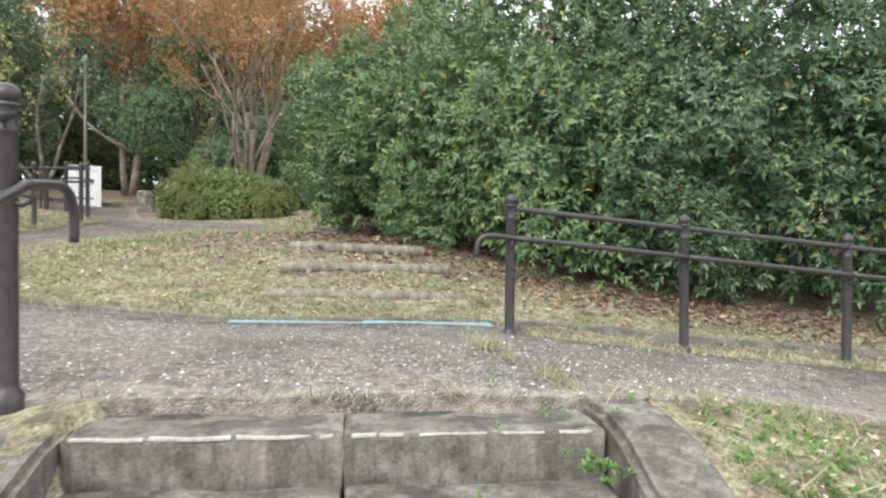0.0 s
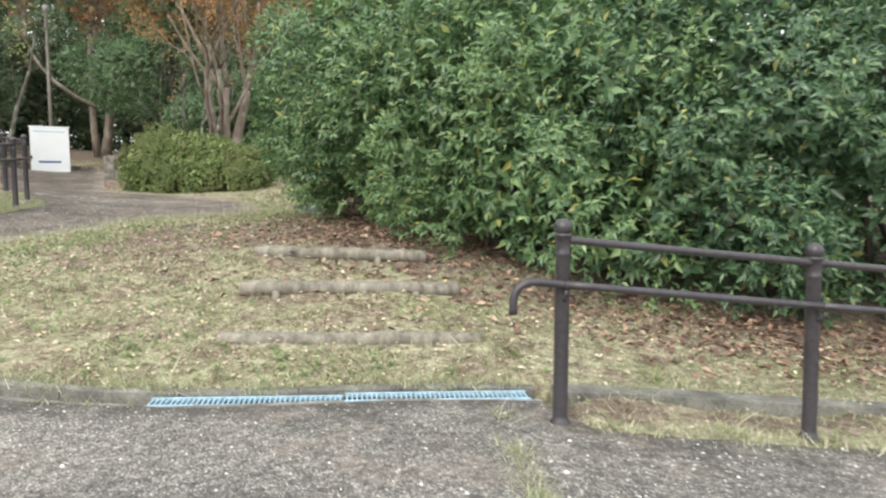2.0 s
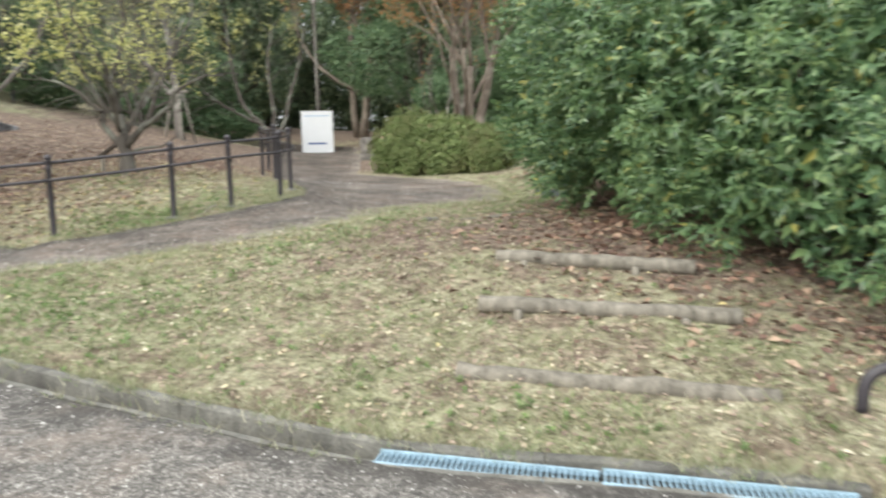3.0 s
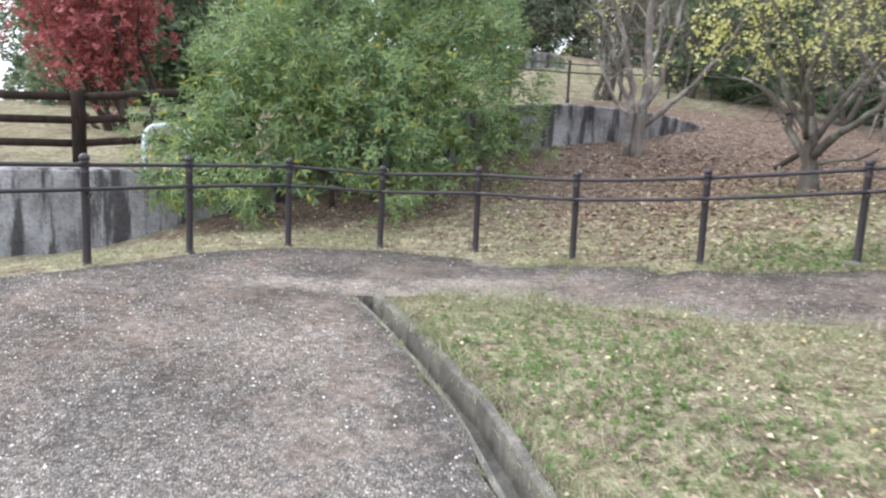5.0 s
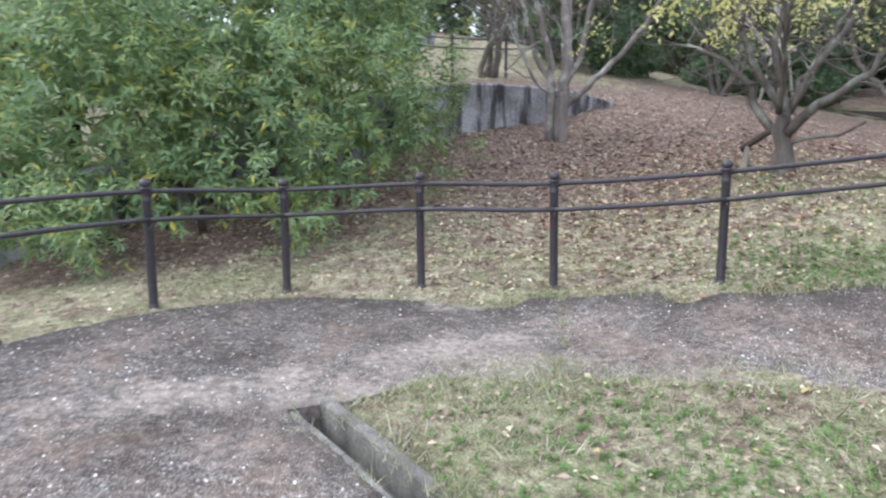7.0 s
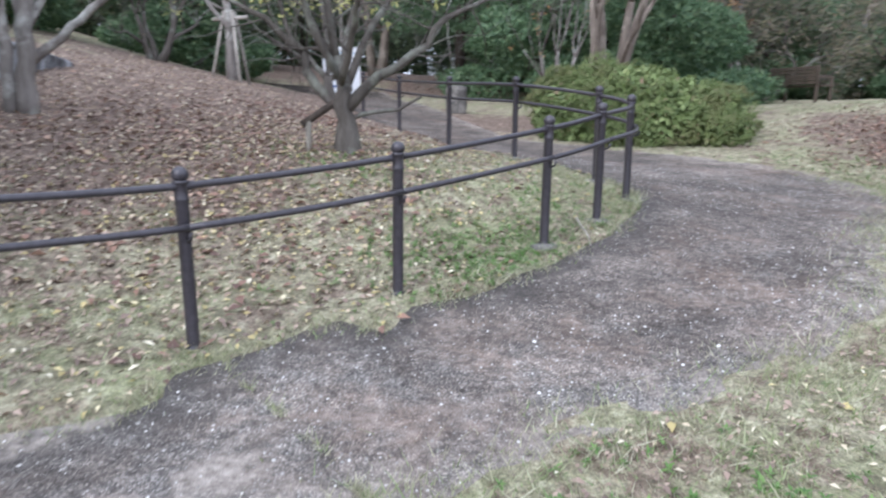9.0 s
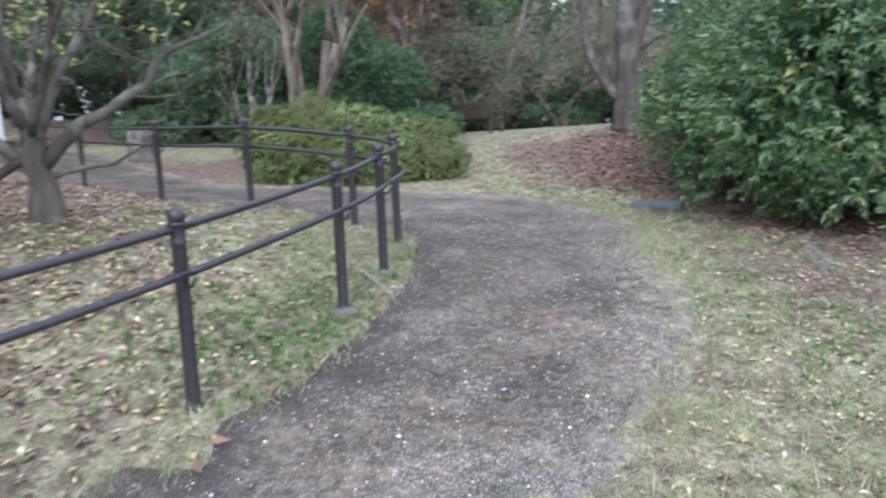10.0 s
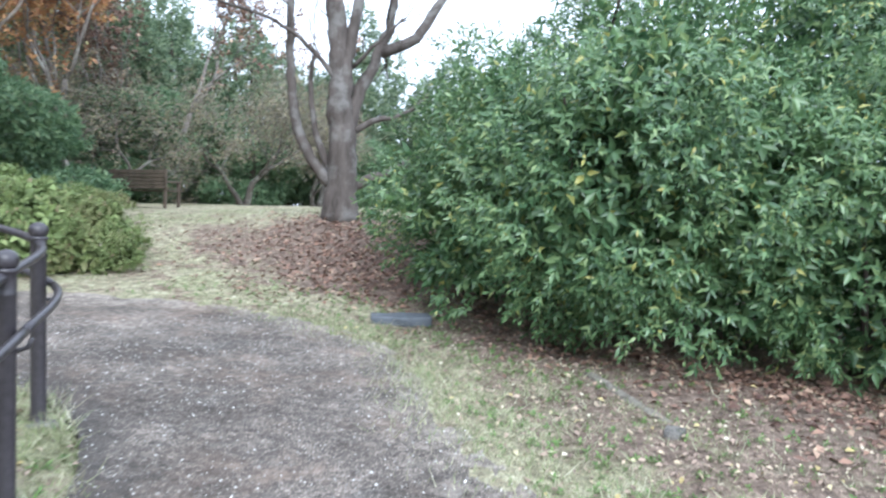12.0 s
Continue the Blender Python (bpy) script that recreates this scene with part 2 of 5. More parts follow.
PINE_LEAF = make_leaf("dark_forest_leaf", (0.0, (0.095, 0.145, 0.085)), (0.6, (0.185, 0.26, 0.15)), (1.0, (0.31, 0.37, 0.21)), rough=0.42, glow=0.45)
ORANGE_LEAF = make_leaf("orange_autumn_leaf", (0.0, (0.30, 0.155, 0.09)), (0.35, (0.46, 0.245, 0.12)), (0.65, (0.58, 0.34, 0.155)), (0.85, (0.42, 0.30, 0.14)), (1.0, (0.26, 0.25, 0.12)), rough=0.6, glow=0.4)
RED_LEAF = make_leaf("red_maple_leaf", (0.0, (0.25, 0.06, 0.07)), (0.6, (0.40, 0.11, 0.115)), (1.0, (0.52, 0.20, 0.18)), rough=0.6, glow=0.35)
OLIVE_LEAF = make_leaf("fading_olive_leaf", (0.0, (0.20, 0.185, 0.15)), (0.5, (0.28, 0.25, 0.19)), (0.8, (0.34, 0.31, 0.17)), (1.0, (0.36, 0.28, 0.23)), rough=0.6, glow=0.35)
YELLOW_LEAF = make_leaf("yellow_autumn_leaf", (0.0, (0.42, 0.44, 0.15)), (0.6, (0.64, 0.64, 0.23)), (1.0, (0.80, 0.77, 0.40)), rough=0.55, glow=0.45)
FALLEN_LEAF = make_leaf("fallen_leaf", (0.0, (0.15, 0.11, 0.09)), (0.4, (0.32, 0.235, 0.185)), (0.7, (0.48, 0.37, 0.29)), (0.88, (0.60, 0.50, 0.34)), (0.97, (0.78, 0.72, 0.55)), rough=0.7, glow=0.15)
FALLEN_RED = make_leaf("fallen_rust_leaf", (0.0, (0.10, 0.06, 0.05)), (0.5, (0.215, 0.128, 0.095)), (0.85, (0.36, 0.22, 0.155)), (1.0, (0.54, 0.40, 0.29)), rough=0.7, glow=0.15)
FALLEN_GOLD = make_leaf("fallen_yellow_leaf", (0.0, (0.40, 0.33, 0.14)), (0.6, (0.62, 0.52, 0.24)), (1.0, (0.74, 0.68, 0.46)), rough=0.65, glow=0.15)
BLADE = make_leaf("grass_blade", (0.0, (0.23, 0.205, 0.155)), (0.35, (0.39, 0.375, 0.25)), (0.6, (0.63, 0.605, 0.45)), (0.8, (0.30, 0.36, 0.165)), (1.0, (0.19, 0.28, 0.11)), rough=0.7, glow=0.3, patch=0.5, other=(0.26, 0.29, 0.13))
PEBBLE = make_leaf("pale_river_pebble", (0.0, (0.19, 0.18, 0.165)), (0.55, (0.36, 0.345, 0.32)), (0.8, (0.60, 0.58, 0.54)), (1.0, (0.86, 0.84, 0.79)), rough=0.55, glow=0.0)
WEED_LEAF = make_leaf("fresh_weed_leaf", (0.0, (0.09, 0.17, 0.05)), (0.7, (0.17, 0.30, 0.08)), (1.0, (0.25, 0.37, 0.12)), rough=0.5, glow=0.35)


# ---- lie of the land ----
RAIL_POSTS = [(-6.98, 0.85), (-7.76, 1.58), (-8.60, 2.28), (-9.07, 3.22), (-9.35, 4.25), (-8.87, 5.26), (-8.30, 6.18), (-7.56, 7.21), (-6.83, 8.33),
              (-6.51, 9.02), (-6.32, 9.82), (-6.66, 10.51), (-7.70, 11.45), (-8.84, 12.50), (-10.33, 14.50), (-11.84, 16.40)]
RAIL_LEVEL = [0.50, 0.50, 0.50, 0.51, 0.46, 0.50, 0.50, 0.59, 0.735, 0.83, 0.905, 1.00, 1.135, 1.19, 1.30, 1.45]
SPOTS_NEAR = [(0.66, 2.1, 0.03), (-0.69, 2.0, 0.06), (0.44, 4.38, 0.0), (1.66, 4.63, -0.13), (2.88, 4.93, -0.255), (6.5, 5.6, -0.60),
              (0.3, 4.85, 0.01), (-0.65, 4.55, 0.035), (-1.58, 4.41, 0.055), (-3.5, 4.2, 0.19), (-5.57, 4.0, 0.33), (-6.95, 3.8, 0.41), (-6.44, 2.59, 0.45),
              (-5.25, 9.31, 0.77), (-4.16, 7.06, 0.55), (-3.27, 8.46, 0.70), (-3.16, 10.5, 0.75), (-2.8, 12.0, 0.83), (-0.02, 5.43, 0.14),
              (-0.2, 6.3, 0.30), (-0.56, 7.1, 0.48), (-1.95, 6.98, 0.53), (-1.74, 6.07, 0.33), (1.6, 1.0, -0.42), (-2.0, 1.0, -0.1)]
SPOTS_FAR = [(-1.1, 16.4, 1.83), (-2.3, 22.4, 1.85), (-8.84, 9.28, 1.25), (-12.6, 9.1, 1.78), (-12.9, 7.2, 1.7), (-10.6, 3.4, 0.6),
             (-12.0, 0.2, -0.1), (-14.7, 16.1, 2.2), (-17.0, 25.0, 1.95), (-13.5, 30.5, 2.9), (-18.5, 30.0, 3.0), (-6.0, 14.5, 1.1), (2.5, 7.5, 0.05), (5.0, 12.0, 0.6), (6.0, 17.0, 1.8),
             (0.0, -1.0, -1.05), (0.0, -4.0, -1.5), (9.0, -3.0, -1.7), (-7.0, -3.0, -0.2), (20.0, 6.0, -1.2), (15.0, 25.0, 1.7), (-8.0, 34.0, 2.0),
             (-28.0, 32.0, 4.0), (-14.0, 11.1, 2.3), (-14.1, 12.5, 2.26), (-13.4, 14.0, 2.15), (-26.0, 10.0, 5.0), (-27.0, 17.0, 5.2), (-33.0, 12.0, 6.5), (-26.0, -6.0, 1.0), (0.0, -22.0, -4.0)]
SPOTS = np.array([(x, y, z) for (x, y), z in zip(RAIL_POSTS, RAIL_LEVEL)] + SPOTS_NEAR + SPOTS_FAR)


def spread(a, b):
    return np.sqrt(((a[:, None, :2] - b[None, :, :2]) ** 2).sum(2) + 0.36)


SPOT_MEAN = SPOTS[:, 2].mean()
SPOT_WEIGHT = np.linalg.solve(spread(SPOTS, SPOTS) - 0.02 * np.eye(len(SPOTS)), SPOTS[:, 2] - SPOT_MEAN)


def levels(xy):
    """Heights of the ground at many places."""
    return SPOT_MEAN + spread(np.asarray(xy, float), SPOTS) @ SPOT_WEIGHT


def level(x, y):
    return float(levels([(x, y)])[0])


# ---- building kit ----
def mesh_of(name, verts, faces, mat, smooth=False):
    """A mesh from arrays; faces all have the same number of corners, or come as a list."""
    me = bpy.data.meshes.new(name)
    if isinstance(faces, np.ndarray):
        n, k = faces.shape
        me.vertices.add(len(verts))
        me.vertices.foreach_set("co", np.asarray(verts, np.float32).ravel())
        me.loops.add(n * k)
        me.loops.foreach_set("vertex_index", faces.astype(np.int32).ravel())
        me.polygons.add(n)
        me.polygons.foreach_set("loop_start", np.arange(0, n * k, k, dtype=np.int32))
        me.update(calc_edges=True)
    else:
        me.from_pydata([tuple(v) for v in verts], [], faces)
        me.update()
    if smooth:
        me.polygons.foreach_set("use_smooth", np.ones(len(me.polygons), bool))
    me.materials.append(mat)
    return me


def bm_mesh(name, bm, mat, smooth=False):
    me = bpy.data.meshes.new(name)
    bm.normal_update()
    bm.to_mesh(me)
    bm.free()
    if smooth:
        me.polygons.foreach_set("use_smooth", np.ones(len(me.polygons), bool))
    me.materials.append(mat)
    return me


def part(name, data, parent, label=""):
    ob = new(name, data)
    ob.parent = parent
    return tagged(ob, label) if label else ob


def thing(name, label, category, data=None, group="", kind="", at=None):
    ob = new(name, data)
    if at is not None:
        ob.matrix_world = at
    return tagged(ob, label, category, group, kind)


def tubes(strands, sides=8, close=True):
    """Round tapered tubes along lines of points: strands of (points, radii)."""
    V, Fq, base = [], [], 0
    ang = np.linspace(0, 2 * np.pi, sides, endpoint=False)
    for pts, rad in strands:
        pts = np.asarray(pts, float)
        n = len(pts)
        tan = np.gradient(pts, axis=0)
        tan /= np.linalg.norm(tan, axis=1)[:, None] + 1e-9
        ref = np.array([0.0, 0, 1]) if abs(tan[0][2]) < 0.9 else np.array([1.0, 0, 0])
        u = np.cross(tan[0], ref)
        for i in range(n):
            u = u - tan[i] * (u @ tan[i])
            u /= np.linalg.norm(u) + 1e-9
            w = np.cross(tan[i], u)
            V.append(pts[i] + rad[i] * (np.cos(ang)[:, None] * u + np.sin(ang)[:, None] * w))
        for i in range(n - 1):
            a = base + i * sides
            for j in range(sides):
                k = (j + 1) % sides
                Fq.append((a + j, a + k, a + sides + k, a + sides + j))
        if close:
            Fq.append(tuple(base + j for j in reversed(range(sides))))
            Fq.append(tuple(base + (n - 1) * sides + j for j in range(sides)))
        base += n * sides
    return np.concatenate(V), Fq


def tube_mesh(name, strands, mat, sides=8):
    v, f = tubes(strands, sides)
    return mesh_of(name, v, f, mat, True)


def lathe(name, profile, mat, sides=14, smooth=True):
    """A turned piece: profile of (radius, height), from the bottom to the top."""
    ang = np.linspace(0, 2 * np.pi, sides, endpoint=False)
    V = [(r * math.cos(a), r * math.sin(a), z) for r, z in profile for a in ang]
    Fc = [(i * sides + j, i * sides + (j + 1) % sides, (i + 1) * sides + (j + 1) % sides, (i + 1) * sides + j)
          for i in range(len(profile) - 1) for j in range(sides)]
    Fc += [tuple(reversed(range(sides))), tuple((len(profile) - 1) * sides + j for j in range(sides))]
    return mesh_of(name, V, Fc, mat, smooth)


def block(name, size, mat, bevel=0.012, rough=0.0, seed=0, cuts=0, centre=(0, 0, 0)):
    """A worn block with rounded edges."""
    bm = bmesh.new()
    bmesh.ops.create_cube(bm, size=1)
    bmesh.ops.scale(bm, vec=size, verts=bm.verts)
    if bevel:
        bmesh.ops.bevel(bm, geom=bm.edges[:], offset=bevel, segments=2, affect="EDGES", profile=0.6)
    if cuts:
        bmesh.ops.subdivide_edges(bm, edges=[e for e in bm.edges if e.calc_length() > 0.08], cuts=cuts, use_grid_fill=True)
    for v in bm.verts:
        if rough:
            v.co += rough * noise.noise_vector(v.co * 7 + Vector((seed, 0, 0)))
        v.co += Vector(centre)
    return bm_mesh(name, bm, mat)


def smooth_line(points, step=0.15):
    """A smooth curve through points, sampled evenly."""
    p = np.asarray(points, float)
    q = np.vstack([2 * p[0] - p[1], p, 2 * p[-1] - p[-2]])
    out = []
    for i in range(len(p) - 1):
        a, b, c, d = q[i:i + 4]
        n = max(2, int(np.linalg.norm(c - b) / step))
        for s in np.arange(n) / n:
            out.append(0.5 * (2 * b + (c - a) * s + (2 * a - 5 * b + 4 * c - d) * s * s + (3 * b - a - 3 * c + d) * s ** 3))
    out.append(p[-1])
    return np.array(out)


def inside(poly, xy):
    """Which of the places lie inside a polygon."""
    poly, xy = np.asarray(poly), np.asarray(xy)
    hit = np.zeros(len(xy), bool)
    j = len(poly) - 1
    for i in range(len(poly)):
        (xi, yi), (xj, yj) = poly[i], poly[j]
        if yi != yj:
            cross = ((yi > xy[:, 1]) != (yj > xy[:, 1])) & (xy[:, 0] < (xj - xi) * (xy[:, 1] - yi) / (yj - yi) + xi)
            hit ^= cross
        j = i
    return hit


def unit(v):
    return v / (np.linalg.norm(v, axis=-1, keepdims=True) + 1e-9)


def leaf_arrays(P, D, N, L, W, curl=0.25, plain=False):
    """Folded, curved leaves: places, directions, upper sides, lengths and widths."""
    D = unit(D)
    S = unit(np.cross(D, N))
    N = np.cross(S, D)
    L, W = L[:, None], W[:, None]
    mid = P + D * L * 0.5 - N * W * 0.10
    left, right = P + D * L * 0.42 + S * W * 0.5 + N * W * 0.14, P + D * L * 0.42 - S * W * 0.5 + N * W * 0.14
    tip = P + D * L * (1 - curl * 0.3) - N * L * curl
    if plain:
        V = np.stack([P, left, tip, right], 1).reshape(-1, 3)
        b = np.arange(len(P))[:, None] * 4
        return V, np.stack([b + np.array([[0, 3, 2]]), b + np.array([[0, 2, 1]])], 1).reshape(-1, 3)
    V = np.stack([P, left, mid, right, tip], 1).reshape(-1, 3)
    b = np.arange(len(P))[:, None] * 5
    T = np.stack([b + np.array([[0, 3, 2]]), b + np.array([[0, 2, 1]]), b + np.array([[2, 3, 4]]), b + np.array([[2, 4, 1]])], 1).reshape(-1, 3)
    return V, T


def sprigs(rng, P, D, per, L, W, twig, open_angle=0.9, plain=False, droop=0.18):
    """Whorls of leaves round twig ends at places P that point along D."""
    n = len(P)
    P, D = np.repeat(P, per, 0), unit(np.repeat(D, per, 0))
    along = np.tile(np.linspace(0, 1, per), n)
    turn = np.tile(np.arange(per) * 2.4, n) + np.repeat(rng.uniform(0, 6.28, n), per)
    ref = np.where(np.abs(D[:, 2:3]) < 0.9, np.array([[0, 0, 1.0]]), np.array([[1.0, 0, 0]]))
    U = unit(np.cross(D, ref))
    R = np.cos(turn)[:, None] * U + np.sin(turn)[:, None] * np.cross(D, U)
    a = (open_angle * (1.15 - 0.6 * along) + rng.normal(0, 0.18, len(P)))[:, None]
    out = D * np.cos(a) + R * np.sin(a) + np.array([[0, 0, -droop]])
    up = D * np.sin(a) - R * np.cos(a) + np.array([[0, 0, 0.5]]) + rng.normal(0, 0.15, (len(P), 3))
    size = rng.uniform(0.65, 1.2, len(P))
    return leaf_arrays(P + D * (along * twig)[:, None], out, up, L * size, W * size * rng.uniform(0.85, 1.15, len(P)), 0.22, plain)


def lumps(P, s=1.0):
    x, y, z = P[:, 0] * s, P[:, 1] * s, P[:, 2] * s
    return (np.sin(1.7 * x + 1.3 * z + 0.5) * np.sin(1.9 * y - 0.8 * z) + 0.6 * np.sin(3.7 * x - 2.2 * y) * np.sin(3.1 * z + y)
            + 0.35 * np.sin(7.3 * x + 2 * y) * np.sin(6.7 * y + 5.9 * z))


def shell(rng, lobes, n, depth=0.12, lump=0.16, inner=0.0, floor=None, scale=1.0):
    """Places on the uneven outside of a crown of ellipsoid lobes, and the outward ways there."""
    lobes = np.asarray(lobes, float)
    area = (lobes[:, 3] * lobes[:, 4] + lobes[:, 4] * lobes[:, 5] + lobes[:, 3] * lobes[:, 5])
    pick = rng.choice(len(lobes), n, p=area / area.sum())
    d = unit(rng.normal(0, 1, (n, 3)))
    C, R = lobes[pick, :3], lobes[pick, 3:]
    r = 1 - np.abs(rng.normal(0, depth, n)) - inner * rng.uniform(0, 1, n)
    P = C + d * R
    r = r * (1 + lump * lumps(P, scale))
    P = C + d * R * r[:, None]
    out = unit(d / R)
    keep = np.ones(n, bool)
    for c in lobes:
        q = (((P - c[:3]) / c[3:]) ** 2).sum(1)
        keep &= q > (0.30 if inner else 0.62)
    if floor is not None:
        keep &= P[:, 2] > floor(P[:, :2])
    return P[keep], out[keep]


def grow(rng, p, d, length, r, depth, strands, tips, wander=0.16, rise=0.10, split=(2, 4), shrink=0.68, spread_angle=0.6, taper=0.55, main=0.85, side_r=0.62):
    """A limb and, from it, its smaller limbs. Fills strands, and tips as (place, way)."""
    n = 5 if depth > 1 else 4
    pts, rad = [np.array(p, float)], [r]
    d = unit(np.array(d, float))
    for i in range(n):
        d = unit(d + rng.normal(0, wander, 3) + np.array([0, 0, rise]))
        pts.append(pts[-1] + d * length / n)
        rad.append(r * (1 - (1 - taper) * (i + 1) / n))
    strands.append((pts, rad))
    if depth == 0:
        tips.append((pts[-1], d))
        tips.append((pts[-2], d))
        return
    for k in range(rng.integers(split[0], split[1] + 1)):
        i = n if k == 0 else int(rng.integers(2, n + 1))
        side = unit(np.cross(d, rng.normal(0, 1, 3)))
        a = rng.uniform(0.5, 1.2) * spread_angle * (0.5 if k == 0 else 1)
        grow(rng, pts[i], d * math.cos(a) + side * math.sin(a), length * shrink * rng.uniform(0.8, 1.2), rad[i] * (main if k == 0 else side_r), depth - 1,
             strands, tips, wander, rise, split, shrink, spread_angle, taper, main, side_r)


def limb_points(strands, thick):
    """Places along all the limbs thinner than a limit."""
    P = np.concatenate([np.asarray(p)[1:] for p, r in strands if max(r) < thick])
    D = np.concatenate([np.gradient(np.asarray(p), axis=0)[1:] for p, r in strands if max(r) < thick])
    return P, unit(D)


# ---- ground and paving ----
DRAIN_LINE = [(0.36, 4.78), (-0.63, 4.572), (-1.6, 4.37), (-3.3, 4.23), (-4.65, 4.19), (-5.5, 4.09), (-6.3, 3.97), (-6.95, 3.83)]
DRAIN_X, DRAIN_Y = [p[0] for p in DRAIN_LINE[::-1]], [p[1] for p in DRAIN_LINE[::-1]]
LAWN_EDGE = [(12.0, 6.55), (6.0, 5.35), (2.88, 4.80), (1.66, 4.50), (0.60, 4.28)]
INNER_EDGE = [(-6.98, 3.95), (-7.0, 4.75), (-6.25, 5.95), (-5.6, 6.6), (-4.95, 7.2), (-4.55, 8.2), (-4.2, 9.4), (-3.7, 10.5), (-3.55, 11.4), (-3.8, 12.1), (-4.4, 12.85),
              (-5.3, 13.55), (-6.7, 14.4), (-8.4, 15.3), (-9.4, 16.9), (-10.6, 18.9), (-12.6, 22.2), (-15.5, 26.6)]
OUTER_EDGE = [(-19.0, 24.0), (-15.0, 20.6), (-11.75, 16.55), (-10.2, 14.65), (-8.7, 12.65), (-7.6, 11.62), (-6.55, 10.65), (-6.18, 9.84), (-6.32, 9.0), (-6.42, 8.6), (-7.06, 7.45),
              (-7.42, 7.1), (-7.46, 6.72), (-7.74, 6.78), (-7.95, 6.4), (-8.22, 5.95), (-8.14, 5.62), (-8.62, 5.05), (-9.2, 4.2), (-8.95, 3.25), (-8.48, 2.32), (-7.66, 1.62), (-6.85, 0.9), (-5.6, -0.6)]
SOUTH_EDGE = [(-3.4, -0.6), (-1.9, 1.2), (-1.42, 1.78), (-1.0, 1.92), (0.66, 2.22), (0.9, 2.38), (1.42, 2.74), (2.25, 3.15), (6.0, 4.0), (12.0, 5.2)]
PAVED = np.vstack([smooth_line(LAWN_EDGE, 0.1), smooth_line(DRAIN_LINE, 0.1) + np.array([0, -0.085]), smooth_line(INNER_EDGE, 0.1), smooth_line(OUTER_EDGE, 0.1), smooth_line(SOUTH_EDGE, 0.1)])
PAVED = PAVED + 0.022 * np.stack([lumps(np.c_[PAVED * 3.1, PAVED[:, :1]], 1.0), lumps(np.c_[PAVED * 2.7, PAVED[:, 1:]], 1.3)], 1)


def soft(xy, cx, cy, rx, ry):
    """1 within an ellipse, falling to 0 outside it."""
    q = np.sqrt(((xy[:, 0] - cx) / rx) ** 2 + ((xy[:, 1] - cy) / ry) ** 2)
    return np.clip(1.6 - 1.2 * q, 0, 1)


def litter(xy):
    """How much of the ground is bare soil under fallen leaves."""
    w = np.maximum(soft(xy, -13.5, 10.0, 5.2, 5.5), soft(xy, 3.0, 9.4, 5.6, 3.3))
    w = np.maximum(w, 0.6 * np.maximum(soft(xy, -3.0, 8.2, 1.3, 2.3), np.maximum(soft(xy, -2.2, 11.0, 0.8, 2.2), soft(xy, -3.2, 15.3, 1.0, 2.4))))
    for e in ((-1.4, 10.2, 1.9, 3.3), (-0.8, 11.2, 2.4, 2.4), (-0.7, 15.2, 2.6, 1.9), (-0.9, 7.7, 1.0, 0.8), (-11.8, 4.0, 1.7, 3.0), (-7.4, 18.4, 3.5, 2.0), (-14.0, 17.0, 6.0, 4.0), (-3.6, 10.9, 0.35, 0.35), (-2.3, 8.6, 0.9, 1.5), (-13.5, 28.0, 3.0, 3.0), (-2.1, 14.4, 1.5, 2.3)):
        w = np.maximum(w, soft(xy, *e) * 0.95)
    verge = np.clip(1.3 - np.abs(xy[:, 1] - 4.55 - 0.235 * (xy[:, 0] - 0.5)) / 0.22, 0, 1) * (xy[:, 0] > 0.35)
    w = np.maximum(w, 0.6 * verge)
    far = np.clip((np.hypot(xy[:, 0] + 4, xy[:, 1] - 8) - 21) / 5, 0, 1)
    return np.maximum(w, far * (1 - soft(xy, -1.5, 21.0, 6.5, 6.0)))


def steps_out(lo, hi, step, far):
    inner = np.arange(lo, hi, step)
    d = [step]
    while sum(d) < far:
        d.append(min(d[-1] * 1.22, 60.0))
    c = np.cumsum(d)
    return np.concatenate([lo - c[::-1], inner, inner[-1] + c])


def ground_levels(xy):
    """The ground with its hollows; it runs level far out."""
    c = np.array([-4.0, 8.0])
    d = xy - c
    r = np.hypot(d[:, 0], d[:, 1])
    xy = c + d * np.minimum(1, 42 / np.maximum(r, 1e-6))[:, None]
    z = np.concatenate([levels(q) for q in np.array_split(xy, 40)])
    return z


